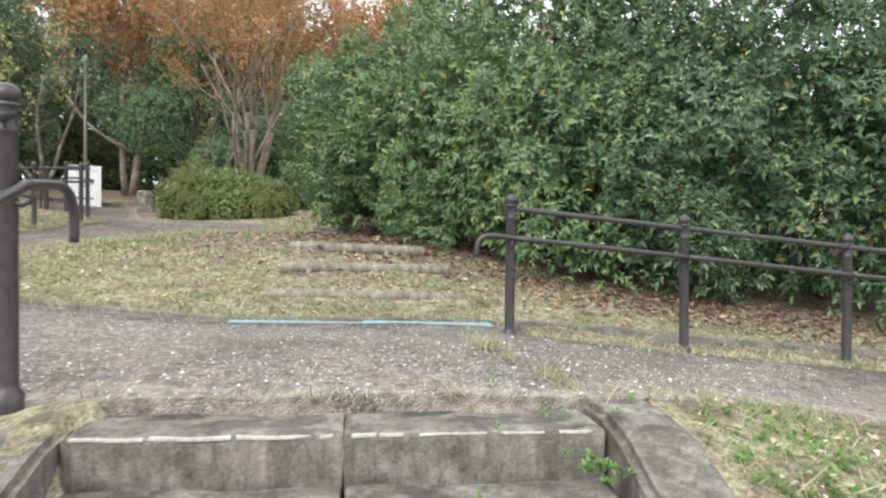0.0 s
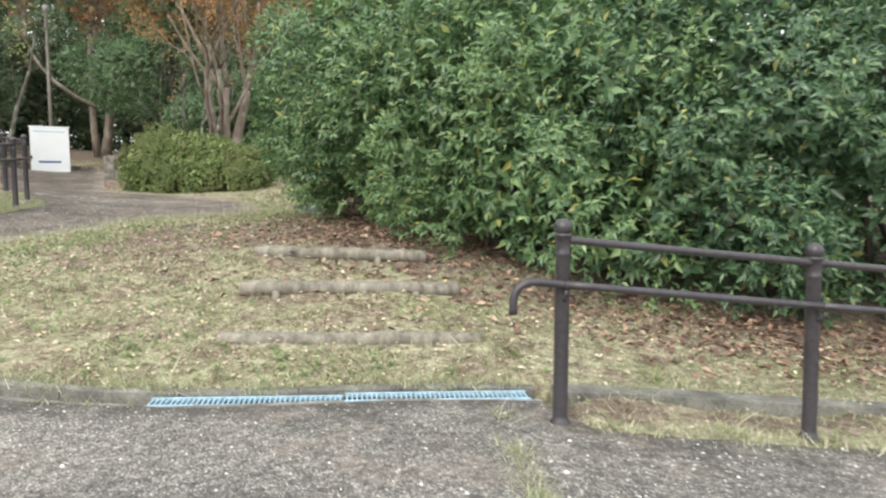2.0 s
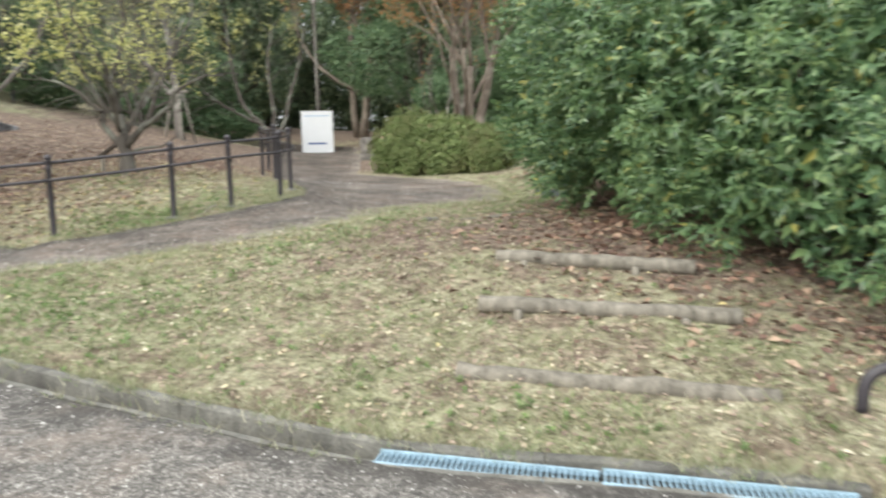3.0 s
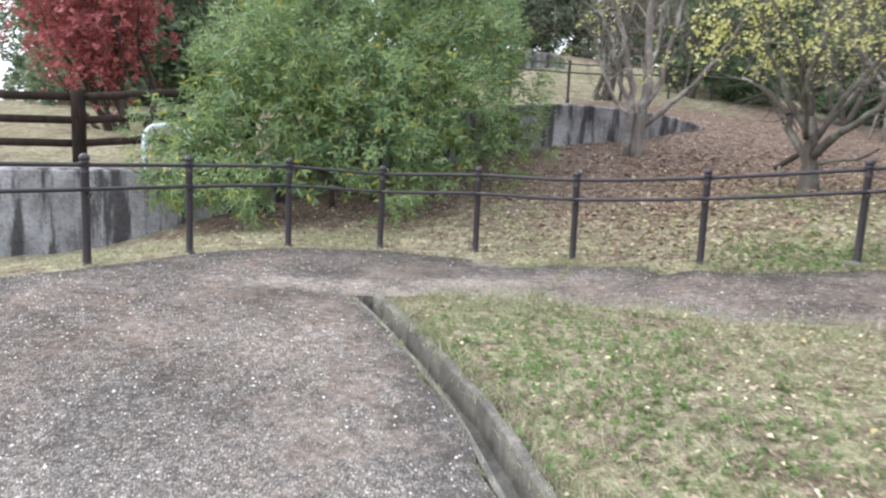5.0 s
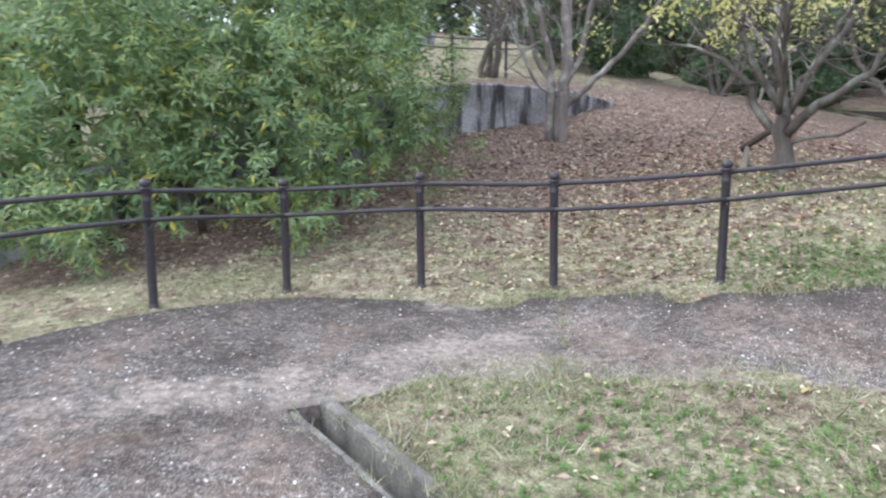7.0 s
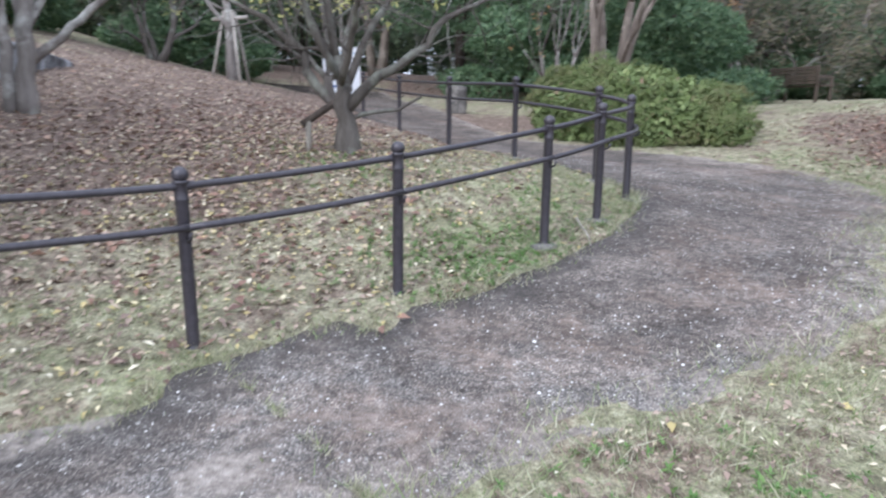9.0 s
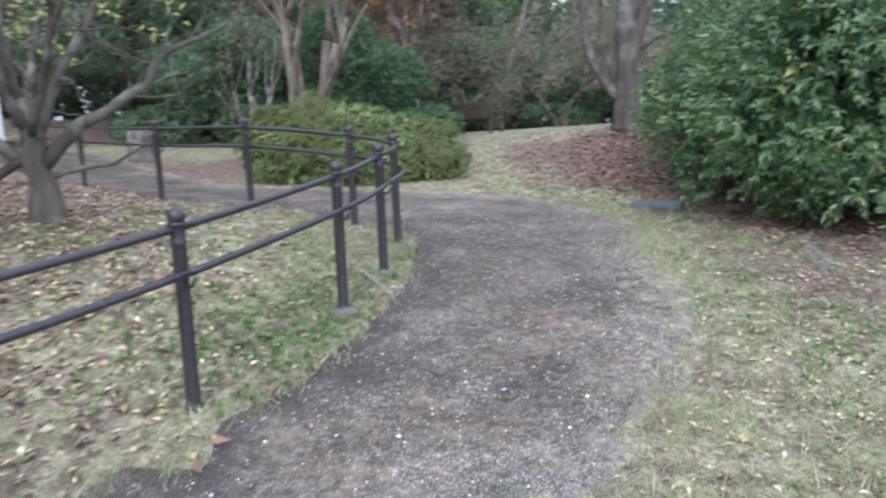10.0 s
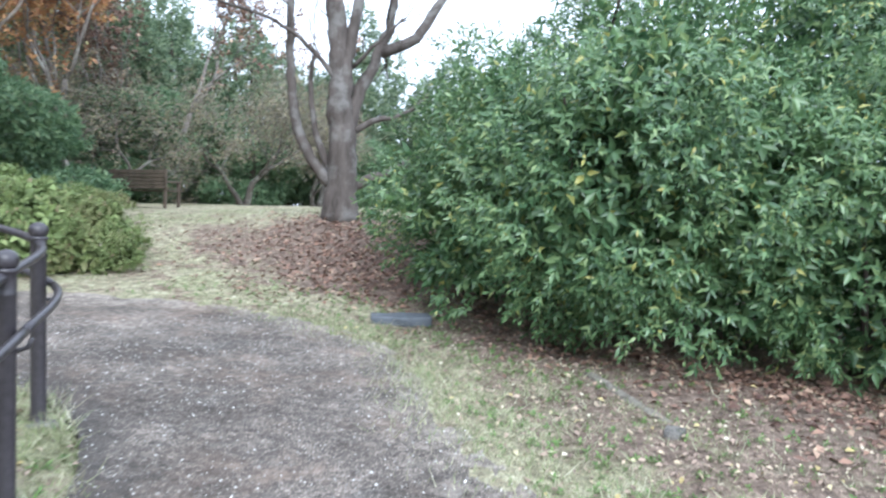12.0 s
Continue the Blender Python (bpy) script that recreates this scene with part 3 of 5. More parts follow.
def build_ground():
    xs, ys = steps_out(-15, 6, 0.13, 700), steps_out(-1.5, 18, 0.13, 700)
    X, Y = np.meshgrid(xs, ys)
    xy = np.stack([X.ravel(), Y.ravel()], 1)
    z = ground_levels(xy)
    wet = inside(PAVED, xy)
    q = np.c_[xy, z * 0]
    z = z + np.where(wet, -0.05, 0.016 + 0.016 * lumps(q, 1.5) + 0.010 * lumps(q, 5.0))
    rim = smooth_line(INNER_EDGE[1:13], 0.1)
    near = np.nonzero(wet & (xy[:, 0] > -10) & (xy[:, 1] > 4.7) & (xy[:, 1] < 17))[0]
    d = np.array([np.min(np.hypot(*(rim - p).T)) for p in xy[near]])
    creep = 0.024 - 0.13 * d + 0.012 * lumps(q[near], 2.6) + 0.009 * lumps(q[near], 7.0)
    z[near] = np.where(d < 0.4, levels(xy[near]) + np.clip(creep, -0.05, 0.02), z[near])
    stair = (np.abs(xy[:, 0] - 0.0) < 0.95) & (xy[:, 1] < 2.15 + 0.2 * xy[:, 0]) & (xy[:, 1] > -3.0)
    z = np.where(stair, z - 0.35, z)
    drain_y = np.interp(xy[:, 0], DRAIN_X, DRAIN_Y)
    gut = (xy[:, 0] > -7.0) & (xy[:, 0] < 0.5) & (np.abs(xy[:, 1] - drain_y - 0.02) < 0.17)
    z = np.where(gut, np.minimum(z, levels(xy) - 0.26), z)
    nx, ny = len(xs), len(ys)
    i = (np.arange(ny - 1)[:, None] * nx + np.arange(nx - 1)[None]).ravel()
    faces = np.stack([i, i + 1, i + nx + 1, i + nx], 1)
    me = mesh_of("ground", np.c_[xy, z], faces, TURF, True)
    a = me.attributes.new("litter", "FLOAT", "POINT")
    a.data.foreach_set("value", litter(xy).astype(np.float32))
    thing("ground", "sloping dry lawn and leaf-strewn earth", "ground", me, kind="structure")


def build_pavement():
    from_edge = [Vector(p) for p in PAVED]
    n = len(from_edge)
    lo, hi = PAVED.min(0), PAVED.max(0)
    X, Y = np.meshgrid(np.arange(lo[0], hi[0], 0.2), np.arange(lo[1], hi[1], 0.2))
    g = np.stack([X.ravel(), Y.ravel()], 1)
    g = g[inside(PAVED, g)]
    near = np.array([np.min(np.abs(PAVED - p).max(1)) for p in g])
    g = g[near > 0.08]
    from mathutils.geometry import delaunay_2d_cdt
    v, _, f, *_ = delaunay_2d_cdt(from_edge + [Vector(p) for p in g], [(i, (i + 1) % n) for i in range(n)], [], 1, 1e-4)
    xy = np.array([tuple(p) for p in v])
    z = levels(xy) + 0.012
    bm = bmesh.new()
    bv = [bm.verts.new((x, y, h)) for (x, y), h in zip(xy, z)]
    for c in f:
        bm.faces.new([bv[i] for i in c])
    bmesh.ops.recalc_face_normals(bm, faces=bm.faces[:])
    if bm.faces[0].normal.z < 0:
        bmesh.ops.reverse_faces(bm, faces=bm.faces[:])
    flat = np.array([tuple(v.co)[:2] for v in bm.verts])

    def near_to(line):
        return np.array([np.min(np.hypot(*(line - p).T)) for p in flat])

    worn = 0.8 * np.clip(1 - near_to(smooth_line(INNER_EDGE, 0.1)) / 0.6, 0, 1)
    south = np.clip(1 - near_to(smooth_line(SOUTH_EDGE, 0.1)) / 0.5, 0, 1)
    # strength of the dark edge band, fading inward from each line
    mossy = np.clip(1 - near_to(smooth_line(OUTER_EDGE, 0.1)) / 0.55, 0, 1)
    mossy = np.maximum(mossy, np.clip(1 - near_to(smooth_line(DRAIN_LINE, 0.1)) / 0.6, 0, 1))
    mossy = np.maximum(mossy, 0.8 * np.clip(1 - near_to(smooth_line(LAWN_EDGE, 0.1)) / 0.9, 0, 1))
    worn = np.maximum(worn, south * 0.8)
    for e in ((-7.3, 3.4, 0.32, 0.95), (-7.55, 4.9, 0.28, 0.85), (-7.0, 5.1, 0.6, 0.4), (-8.38, 5.4, 0.22, 0.42)):
        worn = np.maximum(worn, soft(flat, *e) * 0.82)
    silt = np.maximum(np.clip((flat[:, 1] - 5.0) / 2.2, 0, 1), 0.68 * np.clip((-3.8 - flat[:, 0]) / 2.0, 0, 1))
    tracks = [bm.verts.layers.float.new(k) for k in ("worn", "mossy", "silt")]
    for v, a, b, c in zip(bm.verts, worn, mossy, silt):
        v[tracks[0]], v[tracks[1]], v[tracks[2]] = a, b, c
    rim = [e for e in bm.edges if e.is_boundary]
    ext = bmesh.ops.extrude_edge_only(bm, edges=rim)
    for w in ext["geom"]:
        if isinstance(w, bmesh.types.BMVert):
            w.co.z -= 0.14
    thing("pavement", "worn grey-brown washed aggregate concrete footpath", "pavement", bm_mesh("pavement", bm, PAVING), kind="structure")


build_ground()
build_pavement()


# ---- steps, gutter and rails beside the lower path ----
TURN = 11.0          # the steps, the gutter and the lower rail run 11 degrees off the x axis
AX, AY = math.cos(radians(TURN)), math.sin(radians(TURN))


def lower(u, v, z=0.0):
    """A pose in the frame of the steps: u along the kerb, v ahead up the slope."""
    return pose(AX * u - AY * v, 1.83 + AY * u + AX * v, z, 0, 0, TURN)


def build_steps():
    stair = thing("garden_steps", "weathered concrete garden steps stained black and grey", "steps", at=pose(0, 0, 0))
    for k in range(8):
        for j, (c, w) in enumerate(((-0.505, 0.862), (0.356, 0.852))):
            me = block("tread_block", (w, 0.44, 0.20), STEP_STONE, 0.016, 0.012, k * 3 + j, 6)
            b = part("tread_block", me, stair)
            b.matrix_world = lower(c, 0.20 - 0.42 * k, 0.012 - 0.10 - 0.165 * k)
            if k < 2:
                chip, x = random.Random(k * 7 + j), -w * 0.47
                while x < w * 0.44:
                    n = min(chip.uniform(0.05, 0.26), w * 0.47 - x)
                    part("worn_nosing", block("worn_nosing", (n, chip.uniform(0.010, 0.022), chip.uniform(0.008, 0.013)), NOSING, 0.003, 0.006, k * 5 + j + x, 3, (x + n / 2, -0.213, 0.0935)), b, "bleached worn front edge")
                    x += n + chip.choice((0.004, 0.008, 0.012, 0.05))
    for side, u in ((1, 0.93), (-1, -1.14)):
        bm = bmesh.new()
        w = 0.13 if side > 0 else 0.20
        prof = [(0.42, 0.07), (0.12, 0.09), (-0.10, 0.06), (-3.3, -1.08), (-3.3, -1.75), (0.42, -0.35)]
        a = [bm.verts.new((-w, v, z)) for v, z in prof]
        b = [bm.verts.new((w, v, z)) for v, z in prof]
        bm.faces.new(a), bm.faces.new(b[::-1])
        for i in range(len(prof)):
            bm.faces.new((a[i], b[i], b[(i + 1) % len(prof)], a[(i + 1) % len(prof)]))
        bmesh.ops.recalc_face_normals(bm, faces=bm.faces[:])
        bmesh.ops.bevel(bm, geom=bm.edges[:], offset=0.025, segments=2, affect="EDGES")
        bmesh.ops.subdivide_edges(bm, edges=[e for e in bm.edges if e.calc_length() > 0.3], cuts=6, use_grid_fill=True)
        for v in bm.verts:
            v.co += 0.012 * noise.noise_vector(v.co * 5 + Vector((side, 0, 0)))
        c = part("cheek_wall", bm_mesh("cheek_wall", bm, STEP_STONE), stair)
        c.matrix_world = lower(u, 0.0, -0.05)


def post_parts(parent, x, y, z, tall=0.96, lean=(0, 0), meshes={}):
    """One round post with its collar and ball."""
    if tall not in meshes:
        h = tall
        meshes[tall] = (lathe("post", [(0.05, -0.12), (0.05, 0.014), (0.036, 0.032), (0.034, 0.05), (0.034, h - 0.17), (0.036, h - 0.165), (0.036, h - 0.155), (0.034, h - 0.15), (0.034, h - 0.085), (0.041, h - 0.08), (0.041, h - 0.068), (0.03, h - 0.064)], BLACK_IRON),
                        lathe("ball_cap", [(0.024, h - 0.07)] + [(0.043 * math.sin(a), h - 0.038 - 0.04 * math.cos(a)) for a in np.linspace(0.5, 3.05, 9)], BLACK_IRON))
    p = part("post", meshes[tall][0], parent)
    p.matrix_world = pose(x, y, z, lean[0], lean[1], 0)
    part("ball_cap", meshes[tall][1], p)
    return p


def hook(parent, x, y, z, way):
    """The curved bracket that carries the lower rail at a post."""
    pts = [(0, 0, -0.05), (0.03, 0, -0.065), (0.06, 0, -0.055), (0.075, 0, -0.02)]
    b = part("bracket", tube_mesh("bracket", [(pts, [0.011, 0.010, 0.009, 0.009])], BLACK_IRON, 6), parent)
    b.matrix_world = pose(x, y, z, 0, 0, way)


def build_railing(name, label, posts, levels_, side=1, top=0.865, low=0.665, tall=0.96, start_curl=0.0, footings=()):
    """Posts with a rail between them and a handrail on the path's side (side: 1 to the right of the line, -1 to the left)."""
    rail = thing(name, label, "railing", group="park path railings", at=pose(posts[0][0], posts[0][1], levels_[0]))
    line = smooth_line([(x, y, z) for (x, y), z in zip(posts, levels_)], 0.1)
    pts3 = np.array([(x, y, z) for (x, y), z in zip(posts, levels_)])
    tan = unit(np.gradient(pts3[:, :2], axis=0))
    nor = np.stack([tan[:, 1], -tan[:, 0]], 1) * side
    rr = random.Random(len(posts))
    for (x, y), z in zip(posts, levels_):
        post_parts(rail, x, y, z, tall, (rr.uniform(-0.7, 0.7), rr.uniform(-0.7, 0.7)))
    for i in footings:
        f = part("footing", lathe("footing", [(0.10, -0.1), (0.105, 0.012), (0.085, 0.024), (0.04, 0.026)], KERB_STONE, 12), rail, "pale concrete footing")
        f.matrix_world = pose(*pts3[i])
    lowline = pts3 + np.c_[nor * 0.062, np.full(len(pts3), low)]
    for i in range(len(posts) - 1):
        for kind, src, h, r in (("upper_rail", pts3, top, 0.019), ("handrail", lowline, 0.0, 0.0185)):
            whole = [src[max(i - 1, 0)], src[i], src[i + 1], src[min(i + 2, len(src) - 1)]]
            a, b = whole[1], whole[2]
            p0 = whole[0] if i > 0 else 2 * a - b
            p3 = whole[3] if i < len(posts) - 2 else 2 * b - a
            s = np.linspace(0, 1, 9)[:, None]
            c = 0.5 * (2 * a + (b - p0) * s + (2 * p0 - 5 * a + 4 * b - p3) * s ** 2 + (3 * a - p0 - 3 * b + p3) * s ** 3) + np.array([0, 0, h])
            rad = np.full(9, r)
            if kind == "upper_rail":
                rad[0] = rad[-1] = r * 1.55
                c[1], c[-2] = c[0] + (c[1] - c[0]) * 0.42, c[-1] + (c[-2] - c[-1]) * 0.42
            part(kind, tube_mesh(kind, [(c, rad)], BLACK_IRON, 10), rail)
    for (x, y, z), n in zip(lowline, nor):
        hook(rail, x - n[0] * 0.05, y - n[1] * 0.05, z - 0.005, math.degrees(math.atan2(n[1], n[0])))
    if start_curl:
        a = lowline[0]
        d = np.r_[-tan[0], 0]
        k = start_curl
        c = [a, a + d * 0.10 * k + [0, 0, 0.012], a + d * 0.17 * k + [0, 0, 0.012], a + d * 0.215 * k - [0, 0, 0.015 * k], a + d * 0.235 * k - [0, 0, 0.06 * k], a + d * 0.237 * k - [0, 0, 0.13 * k]]
        part("rail_end", tube_mesh("rail_end", [(smooth_line(c, 0.02), [0.0185] * len(smooth_line(c, 0.02)))], BLACK_IRON, 10), rail)
    # parts were laid out in world space
    for o in rail.children:
        if o.data and o.name.split(".")[0] in ("upper_rail", "handrail", "rail_end"):
            o.matrix_world = Matrix.Identity(4)
    return rail


def build_gutter():
    """The open concrete channel along the lawn, with its gratings."""
    line = smooth_line(DRAIN_LINE, 0.12)
    z = levels(line) + 0.02
    cross = [(-0.085, -0.26), (-0.085, -0.012), (-0.055, -0.008), (-0.05, -0.16), (0.085, -0.16), (0.09, 0.0), (0.097, 0.010), (0.140, 0.012), (0.15, 0.0), (0.15, -0.26)]
    tan = unit(np.gradient(line, axis=0))
    nor = np.stack([tan[:, 1], -tan[:, 0]], 1)
    # the lawn lies on the far side of the line
    V, F, m = [], [], len(cross)
    for p, n, h in zip(line, nor, z):
        for o, dz in cross:
            w = 0.006 * noise.noise((p[0] * 4, o * 9, dz * 9))
            V.append((p[0] + n[0] * (o + w), p[1] + n[1] * (o + w), h + dz + w))
    ch = thing("gutter_channel", "mossy concrete gutter channel sunk beside the lawn", "gutter", at=pose(*line[0], z[0]))
    for i0 in range(0, len(line) - 1, 5):
        i1 = min(i0 + 5, len(line) - 1)
        W = np.array(V[i0 * m:(i1 + 1) * m])
        W[-m:] += np.r_[tan[i1] * -0.005, 0]
        F = [(i * m + j, i * m + (j + 1) % m, (i + 1) * m + (j + 1) % m, (i + 1) * m + j) for i in range(i1 - i0) for j in range(m)]
        F += [tuple(reversed(range(m))), tuple((i1 - i0) * m + j for j in range(m))]
        part("channel_unit", mesh_of("channel_unit", W, F, KERB_STONE), ch).matrix_world = Matrix.Identity(4)
    a, b = np.array([0.31, 4.765]), np.array([-1.57, 4.375])
    bar = block("cross_bar", (0.007, 0.118, 0.02), GRATE_BLUE, 0)
    for k in range(2):
        c = a + (b - a) * (0.25 + 0.5 * k)
        g = thing("drain_grating", "faded blue slotted metal drain grating over the gutter", "grating", group="gutter gratings",
                  at=pose(*c, level(*c) - 0.006, 0, math.degrees(math.atan((level(*b) - level(*a)) / 1.92)), 11.7))
        for v in (-0.064, 0.064):
            part("side_bar", block("side_bar", (0.95, 0.016, 0.026), GRATE_BLUE, 0.003, centre=(0, v, 0.002)), g)
        for i in range(38):
            part("cross_bar", bar, g).matrix_local = pose(-0.4625 + i * 0.025, 0, -0.001)


def build_kerb_right():
    """The buried kerb that carries on past the gratings, behind the rail."""
    line = smooth_line([(0.45, 4.80), (1.66, 5.03), (2.88, 5.32), (5.5, 5.95)], 0.15)
    z = levels(line)
    V, F = [], []
    cross = [(-0.08, -0.2), (-0.075, 0.052), (0.07, 0.055), (0.08, -0.2)]
    for p, h in zip(line, z):
        for o, dz in cross:
            V.append((p[0] - AY * o, p[1] + AX * o, h + dz + 0.008 * noise.noise((p[0] * 3, o * 8, 1))))
    for i in range(len(line) - 1):
        for j in range(3):
            F.append((i * 4 + j, (i + 1) * 4 + j, (i + 1) * 4 + j + 1, i * 4 + j + 1))
    F += [(0, 1, 2, 3), tuple((len(line) - 1) * 4 + j for j in (3, 2, 1, 0))]
    thing("kerb", "sunken grey concrete kerb half covered by grass", "kerb", mesh_of("kerb", V, F, KERB_STONE), kind="structure")


def build_log_step(a, b, r, rng, pegs, sunk=0.75, label="weathered grey timber log step pegged into the lawn"):
    a, b = np.array([*a, level(*a)]), np.array([*b, level(*b)])
    n = 14
    pts = [a + (b - a) * i / n + np.array([0, 0, r * sunk + rng.normal(0, 0.004)]) for i in range(n + 1)]
    rad = [r * rng.uniform(0.965, 1.035) for _ in pts]
    st = thing("log_step", label, "log step", group="timber log steps", at=pose(*a))
    o = part("log", tube_mesh("log", [([p - a for p in pts], rad)], LOG_WOOD, 12), st)
    side = unit(np.cross(b - a, [0, 0, 1.0]))
    for f in pegs:
        p = (b - a) * f + side * (r + 0.035)
        g = part("peg", lathe("peg", [(0.03, -0.22), (0.032, 0.0), (0.028, r * 0.75), (0.018, r * 0.9)], LOG_WOOD, 9), st)
        g.matrix_world = pose(*(a + p), rng.uniform(-5, 5), rng.uniform(-5, 5), 0)
    return o


build_steps()
RIGHT_POSTS = [(0.44, 4.38), (1.66, 4.63), (2.88, 4.93), (4.10, 5.20), (5.32, 5.47), (6.54, 5.74)]
build_railing("railing", "brown-black iron handrail with ball-topped posts sloping beside the path", RIGHT_POSTS, [level(*p) for p in RIGHT_POSTS], 1, start_curl=1.0)
build_railing("railing", "long curved brown-black iron railing round the bend of the path", RAIL_POSTS, RAIL_LEVEL, 1, footings=(8, 9, 10, 11, 12))
STAIR_POSTS = [(-1.22, 1.81), (-0.98, 0.61), (-0.74, -0.59), (-0.50, -1.79)]
build_railing("railing", "brown-black iron stair handrail with a hooked end", STAIR_POSTS, [0.09, -0.34, -0.77, -1.2], -1, 0.96, 0.72, 1.06, start_curl=1.5)
build_gutter()
build_kerb_right()
rng_log = np.random.default_rng(3)
build_log_step((-1.56, 5.25), (0.03, 5.46), 0.055, rng_log, (), 0.35)
build_log_step((-1.76, 6.08), (-0.17, 6.33), 0.058, rng_log, (0.17, 0.8), 1.0)
build_log_step((-1.97, 6.98), (-0.50, 7.12), 0.058, rng_log, (0.16, 0.72), 1.0)
# added log, almost flush: stands in for an earth edge and its shadow line
build_log_step((-3.22, 8.3), (-2.55, 9.75), 0.045, rng_log, (), -0.15, "sunken log standing in for an earth edge and its shadow line in the lawn")
thing("small_stone", "small grey stone lying on the lawn", "stone", block("small_stone", (0.17, 0.11, 0.09), STEP_STONE, 0.03, 0.02, 3, 2), at=pose(-3.27, 8.46, level(-3.27, 8.46) + 0.03, 4, 6, 25))


# ---- shrubs and trees ----
def sprays(rng, lobes, clumps, per, size, deep, lump, hem, scale=1.35):
    """Twig ends gathered in rounded sprays over a crown, with hollows between them."""
    C, N = shell(rng, lobes, clumps, deep, lump, scale=scale)
    full = lumps(C, 1.9) + rng.normal(0, 0.22, len(C)) > -0.48
    C, N = C[full], N[full]
    s = np.repeat(size * rng.uniform(0.65, 1.35, len(C)), per)[:, None]
    C, N = np.repeat(C, per, 0), np.repeat(N, per, 0)
    o = rng.normal(0, 0.5, C.shape) * s
    o -= N * (o * N).sum(1, keepdims=True)
    far = (o ** 2).sum(1, keepdims=True) / s ** 2
    P = C + o + N * s * (0.72 - 0.85 * far) - np.array([0, 0, 1.0]) * s * far * 0.4
    D = unit(N + o / s * 0.9 + rng.normal(0, 0.28, C.shape) + np.array([0, 0, 0.2]))
    keep = P[:, 2] > levels(P[:, :2]) + hem * (1 + 0.5 * lumps(P, 2.2))
    return P[keep], D[keep]


def build_shrub(label, at, lobes, count, leaf, width, mat, seed, group="", lump=0.25, stems=9, hem=0.22, deep=0.10, spray=0.34):
    rng = np.random.default_rng(seed)
    z = level(*at)
    sh = thing("shrub", label, "shrub", group=group, at=pose(*at, z))
    o = np.array([*at, z])
    P, D = sprays(rng, lobes, count // 25, 25, spray, deep, lump, hem)
    V, T = sprigs(rng, P - o, D, 8, leaf, width, leaf * 1.9, droop=0.30)
    part("foliage", mesh_of("foliage", V, T, mat), sh)
    P, D = shell(rng, lobes, count // 2, 0.10, lump, 0.40, floor=lambda q: levels(q) + hem + 0.15, scale=1.35)
    V, T = sprigs(rng, P - o, unit(D + rng.normal(0, 0.6, D.shape)), 6, leaf * 1.6, width * 2.1, leaf, plain=True)
    part("inner_foliage", mesh_of("inner_foliage", V, T, mat), sh)
    for k in range(stems):
        c = np.asarray(lobes[k % len(lobes)], float)
        end = c[:3] + rng.normal(0, 0.35, 3) * c[3:] + [0, 0, 0.3 * c[5]]
        base = np.array([at[0] + (c[0] - at[0]) * 0.6 + rng.normal(0, 0.15), at[1] + (c[1] - at[1]) * 0.6 + rng.normal(0, 0.15), 0])
        base[2] = level(base[0], base[1]) - 0.05
        mid = (base + end) / 2 + rng.normal(0, 0.2, 3)
        pts = smooth_line([base, mid, end], 0.25)
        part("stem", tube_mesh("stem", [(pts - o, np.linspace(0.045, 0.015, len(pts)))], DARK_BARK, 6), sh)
    return sh


def build_tree(name, label, at, mat, seed, height, r, stems=1, depth=4, lean=0.1, length=None, leaf=None, leaf_mat=None, leaf_size=0.06, leaf_width=0.03, per=4, wander=0.16, rise=0.1,
               split=(2, 4), spread_angle=0.6, shrink=0.7, sides=7, keep=1.0, base_spread=0.12, open_angle=1.1, twig=0.12, taper=0.55, main=0.85, side=0.62, low=0.0):
    """A tree of tapered limbs, with its leaves at the twig ends."""
    rng = np.random.default_rng(seed)
    z = level(*at)
    tree = thing(name, label, "tree", at=pose(*at, z - 0.05))
    every, tips = [], []
    for k in range(stems):
        strands = []
        a = 6.28 * k / stems + rng.uniform(0, 1)
        d = np.array([math.cos(a) * lean, math.sin(a) * lean, 1.0])
        p = (math.cos(a) * base_spread, math.sin(a) * base_spread, 0) if stems > 1 else (0, 0, 0)
        grow(rng, p, d, (length or height * 0.32) * rng.uniform(0.85, 1.15), r * (1 if k == 0 else 0.8), depth, strands, tips, wander, rise, split, shrink, spread_angle, taper, main, side)
        pts, rad = strands[0]
        rad[0] *= 1.35
        thick = [s for s in strands if max(s[1]) > r * 0.16]
        thin = [s for s in strands if max(s[1]) <= r * 0.16]
        for q, one in enumerate(thick):
            part("limb" if q else "trunk", tube_mesh("limb", [one], mat, sides + 2), tree)
        if thin:
            tagged(part("branchwork", tube_mesh("branchwork", thin, mat, 4), tree), kind="stuff")
        every += strands
    if leaf:
        P, D = limb_points(every, r * 0.5)
        tp = np.array([t[0] for t in tips])
        td = np.array([t[1] for t in tips])
        P, D = np.vstack([P, tp]), np.vstack([D, td])
        pick = rng.choice(len(P), min(int(leaf), len(P) * 6), replace=True)
        pick = pick[P[pick, 2] > low]
        Q = P[pick] + rng.normal(0, 0.10 + leaf_size, (len(pick), 3))
        V, T = sprigs(rng, Q, unit(D[pick] + rng.normal(0, 0.5, (len(pick), 3))), per, leaf_size, leaf_width, twig, open_angle)
        part("crown", mesh_of("crown", V, T, leaf_mat), tree)
    return tree


